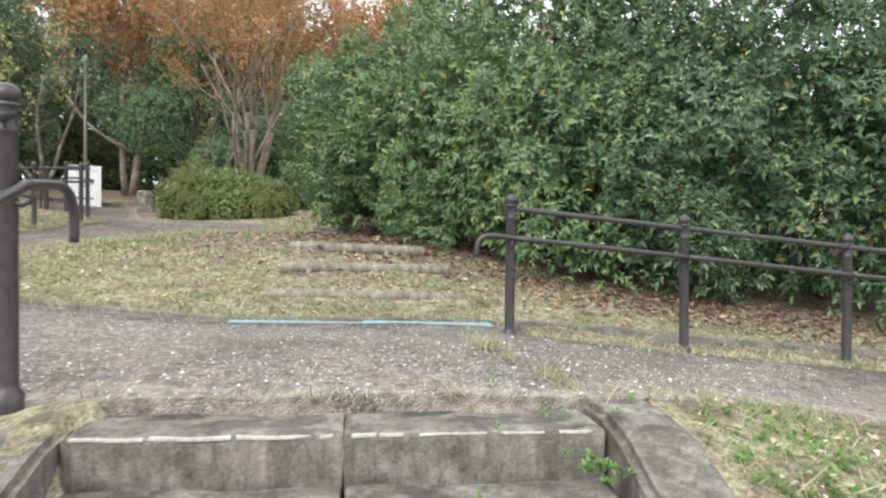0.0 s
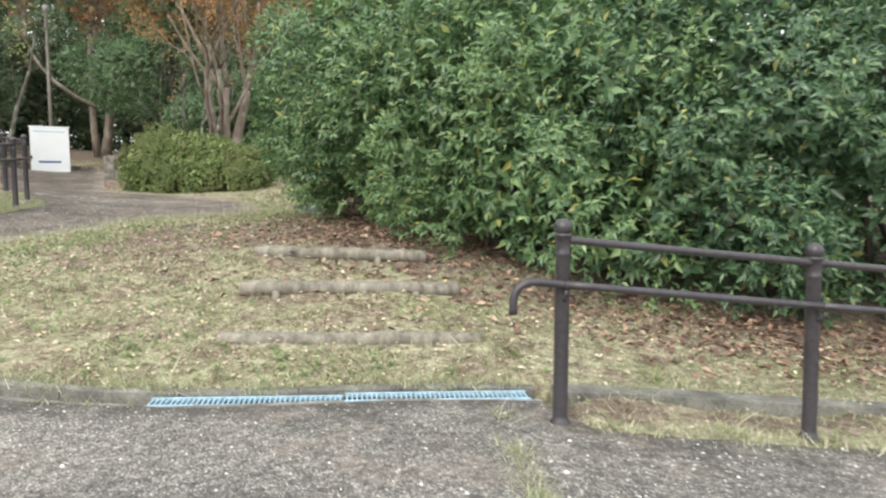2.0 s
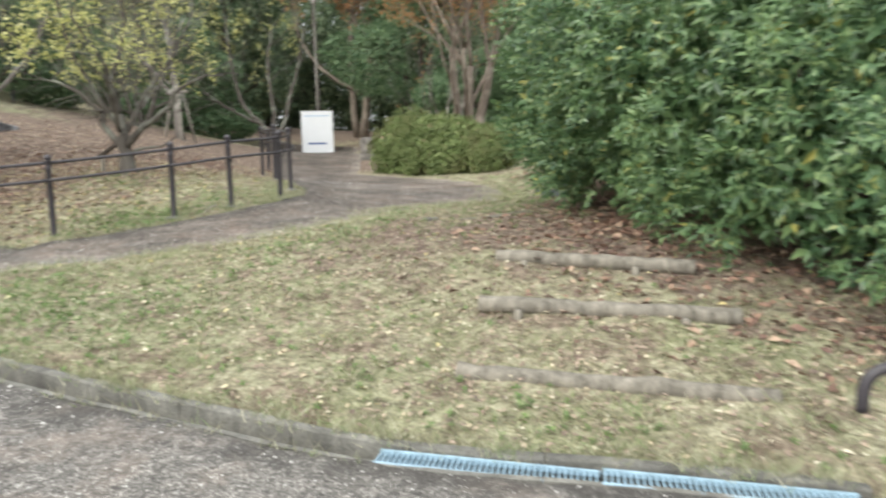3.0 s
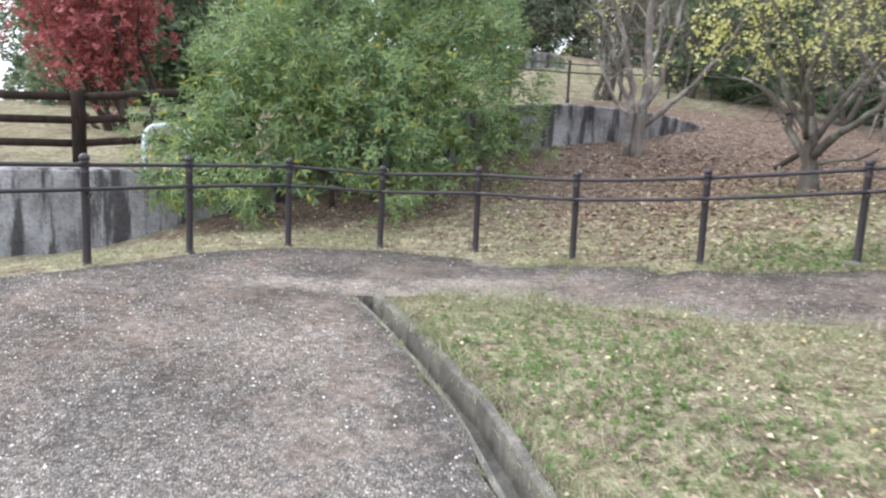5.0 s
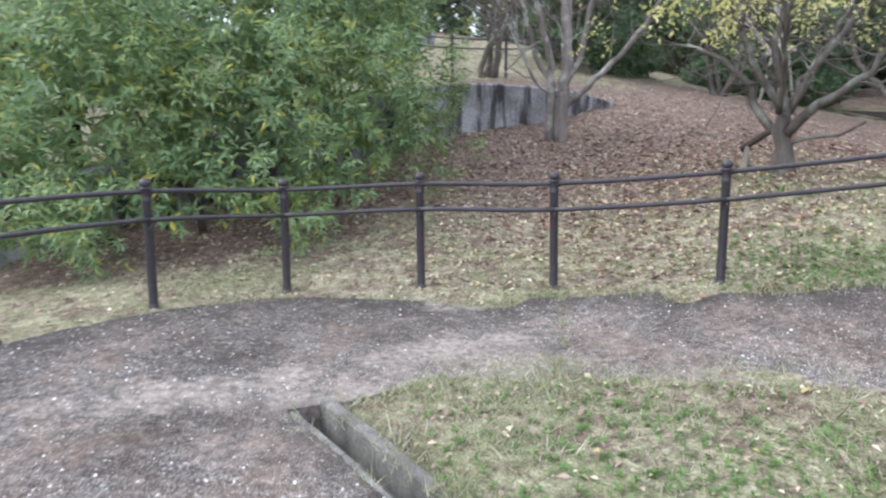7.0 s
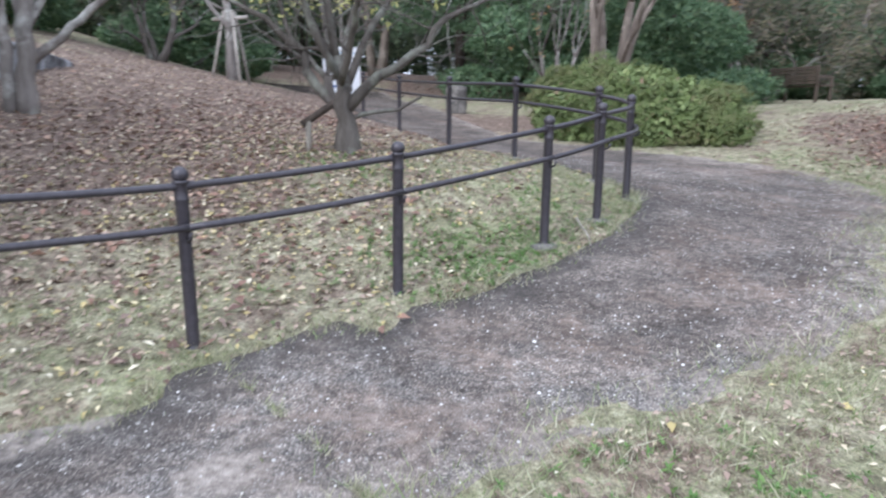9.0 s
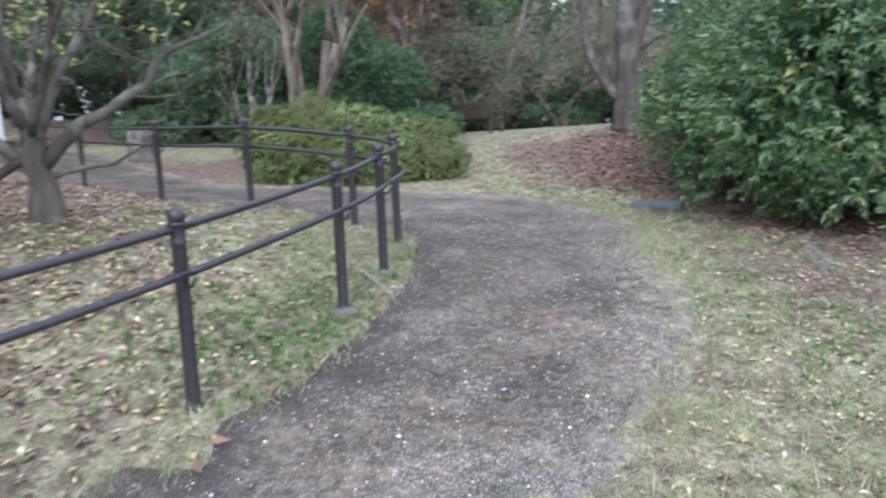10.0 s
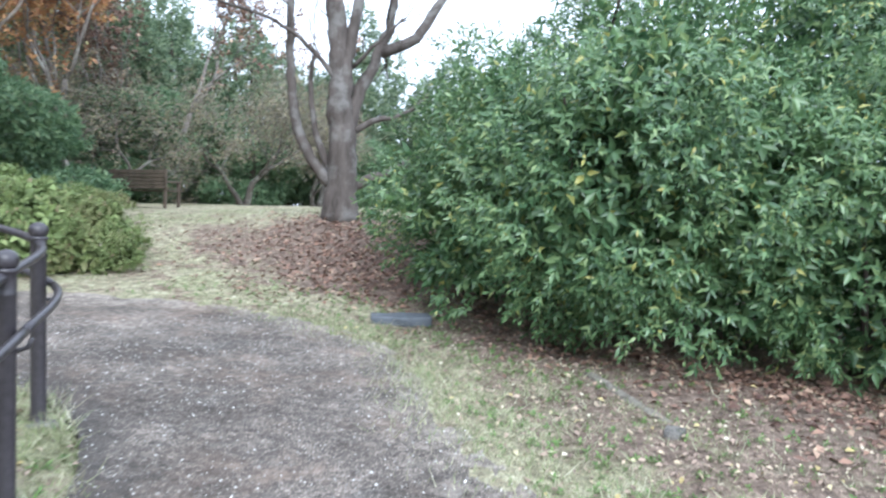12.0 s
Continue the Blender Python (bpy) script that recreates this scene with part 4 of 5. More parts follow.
EAST_LOBES = [(2.0, 7.45, 0.85, 1.1, 0.8, 0.8), (3.7, 7.5, 0.75, 1.2, 0.8, 0.8), (2.3, 7.95, 1.7, 1.6, 1.3, 1.8), (4.0, 8.0, 1.5, 1.7, 1.4, 1.9), (6.0, 8.4, 1.4, 1.8, 1.6, 2.1), (3.2, 10.0, 3.3, 2.4, 2.0, 2.4), (5.7, 10.4, 3.2, 2.6, 2.2, 2.4), (8.2, 10.0, 2.4, 2.0, 2.0, 2.6)]
MID_LOBES = [(0.55, 7.75, 0.95, 1.1, 0.95, 0.8), (0.0, 8.75, 1.75, 1.25, 1.45, 1.6), (0.95, 7.95, 1.5, 1.3, 1.25, 1.6), (0.9, 10.4, 3.2, 2.1, 2.2, 2.3)]
WEST_LOBES = [(-1.5, 11.55, 1.95, 1.30, 1.4, 1.4), (-1.62, 10.15, 2.45, 1.1, 1.1, 1.2), (-0.95, 10.2, 2.2, 1.35, 1.5, 1.8), (0.0, 12.8, 2.3, 2.0, 1.6, 1.9)]
build_shrub("tall dark glossy evergreen shrub behind the railing", (4.5, 9.2), EAST_LOBES, 23000, 0.088, 0.029, LAUREL, 11, "evergreen shrubs on the bank", hem=0.08)
build_shrub("dense glossy evergreen shrub above the log steps", (0.6, 9.2), MID_LOBES, 12000, 0.086, 0.0265, LAUREL_MID, 12, "evergreen shrubs on the bank", hem=0.10)
build_shrub("broad glossy evergreen shrub overhanging the leaf litter", (-0.8, 11.4), WEST_LOBES, 12500, 0.094, 0.029, LAUREL_MID, 13, "evergreen shrubs on the bank")
BANK_LOBES = [(-11.5, 2.05, 1.25, 0.9, 0.72, 0.95), (-11.2, 3.6, 1.05, 1.0, 1.3, 0.75), (-11.5, 5.2, 1.35, 1.0, 1.0, 0.8), (-11.9, 2.9, 1.7, 1.3, 1.3, 1.5), (-11.6, 4.4, 1.8, 1.4, 1.4, 1.6), (-12.2, 5.6, 2.2, 1.5, 1.3, 1.7), (-12.7, 3.8, 3.3, 1.7, 1.7, 1.7), (-13.0, 5.25, 3.6, 1.7, 1.6, 1.8)]
build_shrub("yellow-green broadleaf shrub in front of the retaining wall", (-12.1, 4.3), BANK_LOBES, 15000, 0.098, 0.0195, LAUREL_LIGHT, 14, spray=0.26)


def build_hedge():
    rng = np.random.default_rng(21)
    a, b = np.array([-7.5, 15.95]), np.array([-5.35, 15.15])
    o = np.array([*((a + b) / 2), level(*((a + b) / 2))])
    h = thing("clipped_hedge", "low rounded clipped azalea hedge beside the path", "hedge", at=pose(*o))
    lobes = []
    for f in np.linspace(0, 1, 6):
        p = a + (b - a) * f
        w = 0.78 + 0.16 * math.sin(math.pi * f)
        w *= 1 - 0.2 * f
        lobes.append((*p, level(*p) + 0.42 - 0.14 * f * f, w, w, (0.74 + 0.14 * math.sin(math.pi * f)) * (1 - 0.40 * f * f)))
    P, D = sprays(rng, lobes, 1500, 24, 0.13, 0.04, 0.20, 0.06, 1.9)
    V, T = sprigs(rng, P - o, D, 5, 0.036, 0.017, 0.045, plain=True)
    part("foliage", mesh_of("foliage", V, T, HEDGE_LEAF), h)
    P, D = shell(rng, lobes, 5000, 0.03, 0.05, 0.3, floor=lambda q: levels(q) + 0.02, scale=2.2)
    V, T = sprigs(rng, P - o, D, 4, 0.13, 0.07, 0.05, plain=True)
    part("inner_foliage", mesh_of("inner_foliage", V, T, HEDGE_LEAF), h)


def limb_tree(name, label, at, turn, bark, limbs, seed, flare, twig_from, twig_len, twig_depth, twig_rise, shoots, leaf=None):
    """A tree whose main limbs are set out one by one; thin branches grow from them."""
    rng = np.random.default_rng(seed)
    x, y = at
    tree = thing(name, label, "tree", at=pose(x, y, level(x, y) - 0.08, 0, 0, turn))
    twigs, tips = [], []
    for k, (c, r0, r1) in enumerate(limbs):
        pts = smooth_line(c, 0.15)
        pts[2:] += rng.normal(0, 0.014, pts[2:].shape)
        rad = np.linspace(r0 * 0.95, r1, len(pts)) * rng.uniform(0.93, 1.07, len(pts))
        if k == 0:
            rad[:3] = r0 * flare, r0 * (1 + flare) / 2, r0
        part("trunk" if k == 0 else "limb", tube_mesh("limb", [(pts, rad)], bark, 12), tree)
        for f in shoots:
            i = max(1, min(int(f * len(pts)), len(pts) - 1))
            if pts[i][2] > twig_from:
                d = unit(pts[i] - pts[i - 1]) + rng.normal(0, 0.6, 3)
                grow(rng, pts[i], d, twig_len * rng.uniform(0.7, 1.3), max(r1 * 0.5, 0.010), twig_depth, twigs, tips, 0.16, twig_rise, (1, 3), 0.75, 0.75)
    if twigs:
        tagged(part("branchwork", tube_mesh("branchwork", twigs, bark, 5), tree), kind="stuff")
    if leaf:
        P, D = np.array([t[0] for t in tips]), np.array([t[1] for t in tips])
        high = (P[:, 2] > 1.6) & (P[:, 0] < 0.9)
        P, D = P[high], D[high]
        pick = rng.choice(len(P), leaf)
        V, T = sprigs(rng, P[pick] + rng.normal(0, 0.10, (leaf, 3)), unit(D[pick] + rng.normal(0, 0.5, (leaf, 3)) - [0, 0, 0.4]), 3, 0.08, 0.038, 0.10, 1.0)
        part("crown", mesh_of("crown", V, T, YELLOW_LEAF), tree)


def build_big_tree():
    limbs = [([(0, 0, 0), (0.0, 0, 0.5), (0.02, 0, 1.1), (-0.02, 0, 2.0), (-0.1, 0.05, 3.1), (-0.3, 0.0, 4.3), (-0.55, 0.1, 5.6)], 0.29, 0.09),
             ([(-0.12, 0, 0.62), (-0.42, 0, 0.95), (-0.72, 0.05, 1.55), (-0.86, 0.1, 2.6), (-0.88, 0.1, 3.9), (-0.8, 0.1, 5.4)], 0.10, 0.04),
             ([(-0.08, 0.1, 0.75), (-0.30, 0.15, 1.1), (-0.50, 0.2, 1.8), (-0.55, 0.2, 2.5), (-0.42, 0.2, 2.9)], 0.075, 0.03),
             ([(0.08, 0.05, 1.2), (0.2, 0.1, 2.0), (0.62, 0.15, 3.0), (0.78, 0.1, 3.6), (0.85, 0.1, 4.8)], 0.13, 0.05),
             ([(0.0, -0.05, 2.2), (0.16, -0.05, 3.3), (0.42, 0.0, 4.4), (0.5, 0.1, 5.6)], 0.12, 0.06),
             ([(0.1, 0.1, 0.55), (0.45, 0.15, 0.75), (1.0, 0.2, 1.0), (1.5, 0.3, 1.4)], 0.10, 0.05),
             ([(0.12, 0, 1.5), (0.5, 0.05, 1.72), (1.05, 0.1, 1.9), (1.5, 0.1, 2.3)], 0.06, 0.025),
             ([(0.62, 0.15, 2.9), (1.2, 0.2, 3.2), (1.75, 0.3, 4.0), (2.5, 0.4, 4.8)], 0.10, 0.06),
             ([(-0.04, 0, 2.3), (-0.6, -0.1, 2.9), (-1.3, -0.2, 3.3), (-2.3, -0.3, 3.5)], 0.05, 0.018),
             ([(0.15, 0, 2.6), (0.55, -0.2, 3.0), (1.0, -0.3, 3.4)], 0.04, 0.015)]
    limb_tree("bare_tree", "big bare grey-brown tree at the top of the bank", (-1.25, 16.4), -28, BIG_BARK, limbs, 53, 1.22, 2.3, 0.9, 2, 0.12, (0.5, 0.62, 0.75, 0.88, 1.0))


def build_yellow_tree():
    limbs = [([(0, 0, 0), (-0.02, 0, 0.3), (-0.03, 0, 0.55), (-0.08, 0.05, 1.0)], 0.115, 0.055),
             ([(-0.04, 0, 0.5), (-0.30, 0.1, 0.72), (-0.42, 0.15, 1.05), (-0.75, 0.2, 1.35), (-1.25, 0.3, 1.6)], 0.058, 0.017),
             ([(-0.08, 0, 0.80), (-0.3, -0.2, 1.3), (-0.5, -0.4, 1.9), (-0.6, -0.5, 2.6)], 0.042, 0.015),
             ([(-0.1, 0.05, 0.95), (-0.15, 0, 1.5), (0.0, 0.1, 2.1), (0.1, 0.1, 2.9)], 0.045, 0.017),
             ([(0.0, 0, 0.52), (0.28, 0, 0.82), (0.62, -0.05, 1.02), (0.95, -0.1, 1.35), (1.35, -0.1, 1.55)], 0.062, 0.017),
             ([(0.0, 0.05, 0.75), (0.25, 0.2, 1.3), (0.6, 0.4, 1.9), (1.0, 0.5, 2.6)], 0.045, 0.015),
             ([(0.02, 0, 0.42), (0.25, 0.05, 0.50), (0.5, 0.1, 0.50), (0.72, 0.1, 0.62)], 0.027, 0.012),
             ([(-0.05, 0.1, 0.75), (0.0, 0.6, 1.2), (0.1, 1.1, 1.6), (0.3, 1.4, 2.2)], 0.038, 0.015),
             ([(-0.05, -0.1, 0.75), (0.1, -0.5, 1.25), (0.2, -0.9, 1.7), (0.0, -1.2, 2.2)], 0.038, 0.015)]
    limb_tree("yellowing_tree", "gnarled small tree with sparse yellow leaves behind the railing", (-8.95, 9.5), 22, LICHEN_BARK, limbs, 37, 1.35, 0.85, 0.48, 3, 0.03, (0.22, 0.28, 0.34, 0.4, 0.46, 0.52, 0.58, 0.64, 0.7, 0.75, 0.8, 0.85, 0.9, 0.95, 1.0), 760)


def build_grey_tree():
    limbs = [([(0, 0, 0), (0.02, 0, 0.4), (0.05, 0, 0.75), (0.08, 0.05, 1.4), (0.06, 0.1, 2.3), (0.12, 0.1, 3.4)], 0.10, 0.04),
             ([(-0.16, 0, 0), (-0.13, 0, 0.5), (-0.12, 0, 0.9), (-0.2, 0.05, 1.5), (-0.38, 0.1, 2.1), (-0.6, 0.1, 2.8)], 0.07, 0.028),
             ([(0.08, 0, 0.58), (0.35, -0.05, 0.82), (0.8, -0.1, 1.25), (1.22, -0.15, 1.8), (1.5, -0.15, 2.4)], 0.052, 0.02),
             ([(0.08, 0, 0.9), (0.3, 0.1, 1.35), (0.42, 0.1, 2.0), (0.6, 0.15, 2.8)], 0.05, 0.02),
             ([(-0.1, 0, 0.85), (-0.35, 0.1, 1.3), (-0.5, 0.1, 1.9), (-0.8, 0.2, 2.5)], 0.045, 0.018),
             ([(-0.05, 0.05, 0.7), (-0.3, -0.1, 0.85), (-0.55, -0.15, 1.25), (-0.75, -0.2, 1.7)], 0.03, 0.012),
             ([(0.05, 0.1, 1.0), (0.1, 0.5, 1.5), (0.2, 0.9, 2.1), (0.2, 1.1, 2.8)], 0.045, 0.018)]
    limb_tree("grey_tree", "bare pale-grey forked tree on the leaf-covered knoll", (-12.15, 8.8), 60, GREY_BARK, limbs, 41, 1.25, 0.9, 0.55, 3, 0.1, (0.35, 0.45, 0.55, 0.65, 0.75, 0.85, 0.95, 1.0), 90)


def build_path_tree():
    limbs = [([(0, 0, 0), (0, 0, 0.3), (0, 0, 0.62)], 0.15, 0.12),
             ([(0, 0, 0.5), (-0.42, 0, 0.98), (-0.95, 0.1, 1.7), (-1.2, 0.2, 2.9), (-1.3, 0.2, 4.2)], 0.08, 0.025),
             ([(0, 0, 0.5), (0.3, 0, 0.88), (0.55, 0.1, 1.8), (0.85, 0.1, 2.8), (1.1, 0.2, 4.0)], 0.075, 0.025),
             ([(0, 0.05, 0.55), (0.02, 0.1, 1.4), (-0.1, 0.2, 2.6), (0.1, 0.2, 4.0)], 0.075, 0.028),
             ([(-0.4, 0, 0.95), (-1.2, -0.2, 1.35), (-2.0, -0.3, 1.9)], 0.05, 0.02)]
    limb_tree("bare_tree", "forked grey tree with a few yellow leaves beside the upper path", (-14.2, 19.6), 38, LICHEN_BARK, limbs, 47, 1.3, 1.0, 0.9, 3, 0.1, (0.4, 0.5, 0.6, 0.7, 0.8, 0.9, 1.0), 420)


build_hedge()
build_tree("autumn_tree", "multi-stemmed tan-barked tree with an orange autumn crown", (-7.2, 18.85), TAN_BARK, 31, 9.0, 0.16, 4, 4, 0.19, 2.9, 15000, ORANGE_LEAF, 0.075, 0.05, 4, 0.11, 0.09, (2, 3), 0.68, 0.84, low=3.5)
build_yellow_tree()
build_grey_tree()
build_tree("staked_tree", "slim grey tree held by pale wooden stakes", (-14.7, 16.2), GREY_BARK, 43, 6.5, 0.12, 1, 4, 0.05, 2.2, 260, YELLOW_LEAF, 0.09, 0.05, 2, 0.13, 0.12, (2, 4), 0.6, 0.74)
build_path_tree()
build_tree("small_tree", "slim many-stemmed grey tree behind the clipped hedge", (-8.5, 20.1), GREY_BARK, 48, 4.0, 0.06, 4, 4, 0.3, 1.5, 90, ORANGE_LEAF, 0.09, 0.05, 3, 0.13, 0.1, (2, 3), 0.6, 0.8)
build_big_tree()
for k, (x, y) in enumerate(((-18.5, 11.0), (-19.8, 14.2), (-17.8, 17.6), (-20.5, 8.2))):
    build_tree("bare_tree", "grey twiggy leafless tree on the slope behind the knoll", (x, y), LICHEN_BARK, 141 + k, 6.0, 0.10, 3, 5, 0.4, 1.25, 500, OLIVE_LEAF, 0.08, 0.04, 2, 0.17, 0.08, (3, 4), 0.75, 0.78)
build_tree("fading_tree", "slender tree with thinning olive-brown leaves beyond the lawn", (-3.2, 26.5), LICHEN_BARK, 59, 6.0, 0.12, 2, 5, 0.45, 1.3, 3600, OLIVE_LEAF, 0.085, 0.042, 3, 0.18, 0.06, (3, 4), 0.8, 0.78)
build_tree("fading_tree", "slender tree with rusty thinning leaves beyond the lawn", (1.2, 27.5), LICHEN_BARK, 61, 6.0, 0.12, 2, 5, 0.45, 1.3, 3600, OLIVE_LEAF, 0.085, 0.042, 3, 0.18, 0.06, (3, 4), 0.8, 0.78)
build_tree("fading_tree", "slender tree with thinning olive-brown leaves beyond the lawn", (4.5, 29.0), LICHEN_BARK, 62, 6.0, 0.12, 2, 5, 0.45, 1.3, 3600, OLIVE_LEAF, 0.085, 0.042, 3, 0.18, 0.06, (3, 4), 0.8, 0.78)
build_tree("autumn_tree", "tall tree with a rust-orange autumn crown in the wood", (-12.0, 29.3), TAN_BARK, 67, 11.0, 0.2, 2, 4, 0.15, 5.6, 2600, ORANGE_LEAF, 0.16, 0.11, 5, 0.14, 0.12, (2, 4), 0.6, 0.72)
build_tree("autumn_tree", "tall tree with a rust-orange autumn crown in the wood", (-4.5, 27.6), GREY_BARK, 68, 11.0, 0.16, 3, 4, 0.28, 3.3, 5200, ORANGE_LEAF, 0.16, 0.11, 5, 0.14, 0.12, (2, 4), 0.6, 0.72)
build_tree("autumn_tree", "tall tree with a dull red autumn crown beyond the lawn", (-1.2, 31.0), GREY_BARK, 69, 11.0, 0.15, 2, 4, 0.2, 3.7, 2400, FALLEN_RED, 0.15, 0.1, 4, 0.14, 0.12, (2, 4), 0.6, 0.72)
build_tree("autumn_tree", "tall tree with a rust-orange autumn crown in the wood", (-16.8, 29.0), TAN_BARK, 72, 11.0, 0.2, 2, 4, 0.2, 5.6, 4200, ORANGE_LEAF, 0.16, 0.11, 5, 0.14, 0.12, (2, 4), 0.65, 0.74)
build_tree("red_maple", "deep red maple behind the dark rail fence", (-18.5, -0.6), DARK_BARK, 71, 6.0, 0.15, 3, 4, 0.3, 1.7, 2600, RED_LEAF, 0.11, 0.08, 5, 0.14, 0.10, (2, 4), 0.7, 0.8)


def evergreen(seed, wide, tall, count=5200, leaf=0.27, low=0.0, mat=None):
    """One dark forest tree: trunk and a ragged crown down to the ground."""
    rng = np.random.default_rng(seed)
    t = thing("evergreen_tree", "dark evergreen tree at the edge of the wood", "tree", group="trees of the wood behind the park", at=pose(0, 0, 0))
    lobes = [(rng.normal(0, wide * 0.28), rng.normal(0, wide * 0.28), tall * f, wide * w * rng.uniform(0.8, 1.15), wide * w * rng.uniform(0.8, 1.15), tall * 0.16)
             for f, w in ((0.13, 0.85), (0.25, 0.9), (0.38, 1.0), (0.5, 0.95), (0.62, 0.85), (0.74, 0.68), (0.86, 0.45)) if f > low]
    P, D = shell(rng, lobes, count, 0.16, 0.22, scale=0.6)
    V, T = sprigs(rng, P, unit(D + rng.normal(0, 0.4, D.shape)), 5, leaf, leaf * 0.44, leaf * 0.8, plain=True)
    part("crown", mesh_of("crown", V, T, mat or PINE_LEAF), t)
    strands = [([(0, 0, -0.3), (0.05, 0, tall * 0.3), (0, 0.08, tall * 0.6), (0, 0, tall * 0.92)], [0.24, 0.19, 0.12, 0.03])]
    for k in range(9):
        f, a = rng.uniform(0.12, 0.8), rng.uniform(0, 6.28)
        q = np.array([0, 0, tall * f])
        strands.append(([q, q + np.array([math.cos(a), math.sin(a), 0.4]) * wide * 0.35, q + np.array([math.cos(a), math.sin(a), 0.5]) * wide * 0.75], [0.07, 0.05, 0.02]))
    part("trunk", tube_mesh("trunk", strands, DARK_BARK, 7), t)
    return t


def plant_wood():
    rng = np.random.default_rng(77)
    kinds = [evergreen(81, 2.3, 10.0), evergreen(82, 2.7, 12.0), evergreen(83, 2.1, 8.5), evergreen(84, 1.8, 3.4, 9500, 0.15, mat=CONIFER_LEAF)]
    spots = []
    for bearing in np.arange(-118, 62, 5.0):
        for ring in (0, 1):
            if ring == 0 and (-102 < bearing < -62 or -42 < bearing < -16):
                continue
            a = radians(bearing + rng.uniform(-1.6, 1.6) + 2.5 * ring)
            dist = (27 if bearing < 10 else 33) + 7.5 * ring + rng.uniform(-1.5, 1.5)
            if bearing < -70:
                dist -= 3
            spots.append((-4 + dist * math.sin(a), 8 + dist * math.cos(a), int(rng.integers(0, 3)), rng.uniform(0.8, 1.1) * (0.78 if bearing > 20 else 1.0)))
    spots += [(-5.95, 22.9, 3, 1.0), (-10.2, 26.4, 3, 1.1), (-8.0, 26.5, 3, 1.1), (-2.0, 30.5, 3, 1.1), (3.0, 31.5, 3, 1.0), (-0.5, 33.0, 3, 1.2), (6.5, 31.0, 3, 1.1), (-19.5, 21.5, 3, 1.1), (-20.5, 16.0, 3, 1.0)]
    for bearing in np.arange(-64, 40, 4.5):
        a = radians(bearing)
        spots.append((-4 + 43.5 * math.sin(a), 8 + 43.5 * math.cos(a), int(bearing * 2) % 3, 1.2 if bearing < 0 else 1.0 if bearing < 18 else 0.72))
    used = set()
    for x, y, k, s in spots:
        m = pose(x, y, level(x, y) - 0.1, 0, 0, rng.uniform(0, 360))
        if k not in used:
            used.add(k)
            kinds[k].matrix_world = m
            kinds[k].scale = (s, s, s)
        else:
            keep = kinds[k].scale[:]
            kinds[k].scale = (s, s, s)
            copy_thing(kinds[k], m)
            kinds[k].scale = keep


plant_wood()
for k, (x, y, tall) in enumerate(((-13.2, 28.2, 8.5), (-10.6, 28.6, 9.5))):
    c = evergreen(181 + k, 2.7, tall, 9500, 0.17, 0.3, CONIFER_LEAF)
    tagged(c, label="soft green conifer with hanging boughs at the end of the path")
    c.matrix_world = pose(x, y, level(x, y) - 0.1)


# ---- walls, fence, sign and bench ----
def build_wall(name, label, line, tops, feet, thick=0.35, mat=None):
    pts = smooth_line([(x, y, t, f) for (x, y), t, f in zip(line, tops, feet)], 0.3)
    tan = unit(np.gradient(pts[:, :2], axis=0))
    V, F = [], []
    for p, n in zip(pts, np.stack([tan[:, 1], -tan[:, 0]], 1)):
        w = 0.025 * noise.noise((p[0] * 1.5, p[1] * 1.5, 0))
        for o, z in ((0, p[3]), (0.02 + w, (p[2] + p[3]) / 2), (0.03 + w, p[2] - 0.03), (0.0, p[2]), (-thick, p[2] + 0.01), (-thick, p[3])):
            V.append((p[0] + n[0] * o, p[1] + n[1] * o, z))
    m = 6
    for i in range(len(pts) - 1):
        for j in range(m):
            k = (j + 1) % m
            F.append((i * m + j, (i + 1) * m + j, (i + 1) * m + k, i * m + k))
    F += [tuple(range(m)), tuple((len(pts) - 1) * m + j for j in reversed(range(m)))]
    me = mesh_of(name, V, F, mat or WALL_STONE)
    bm = bmesh.new()
    bm.from_mesh(me)
    bmesh.ops.recalc_face_normals(bm, faces=bm.faces[:])
    bm.to_mesh(me)
    bm.free()
    return thing(name, label, "wall", me, kind="structure")


build_wall("retaining_wall", "pale concrete retaining wall streaked black by water", [(-12.2, -9.0), (-12.3, -4.0), (-12.4, 0.5), (-12.6, 1.8), (-12.75, 4.5), (-12.95, 7.2), (-13.4, 9.6), (-13.75, 11.0)],
           [0.9, 1.05, 1.15, 1.2, 1.9, 2.48, 2.5, 2.32], [-0.6, -0.5, -0.5, -0.3, 0.0, 1.0, 1.2, 1.2])


def build_terrace():
    """The higher ground behind the retaining wall."""
    line = smooth_line([(-12.35, -9.0, 0.85), (-12.45, -4.0, 1.0), (-12.6, 0.5, 1.12), (-12.8, 1.8, 1.17), (-12.95, 4.5, 1.86), (-13.15, 7.2, 2.44), (-13.6, 9.6, 2.46), (-14.3, 12.2, 2.16)], 0.4)
    V, F = [], []
    n = 14
    for p in line:
        for j in range(n):
            x, y = p[0] - j * 1.0, p[1] + 0.04 * j
            z = p[2] + 0.10 * j + 0.05 * max(0, j - 3) + 0.03 * noise.noise((x, y, 0))
            V.append((x, y, z if j < n - 1 else z - 1.5))
    for i in range(len(line) - 1):
        for j in range(n - 1):
            F.append((i * n + j, (i + 1) * n + j, (i + 1) * n + j + 1, i * n + j + 1))
    me = mesh_of("terrace", V, F, TURF, True)
    thing("terrace_ground", "grassy higher ground behind the retaining wall", "ground", me, kind="structure")
    return me


build_terrace()


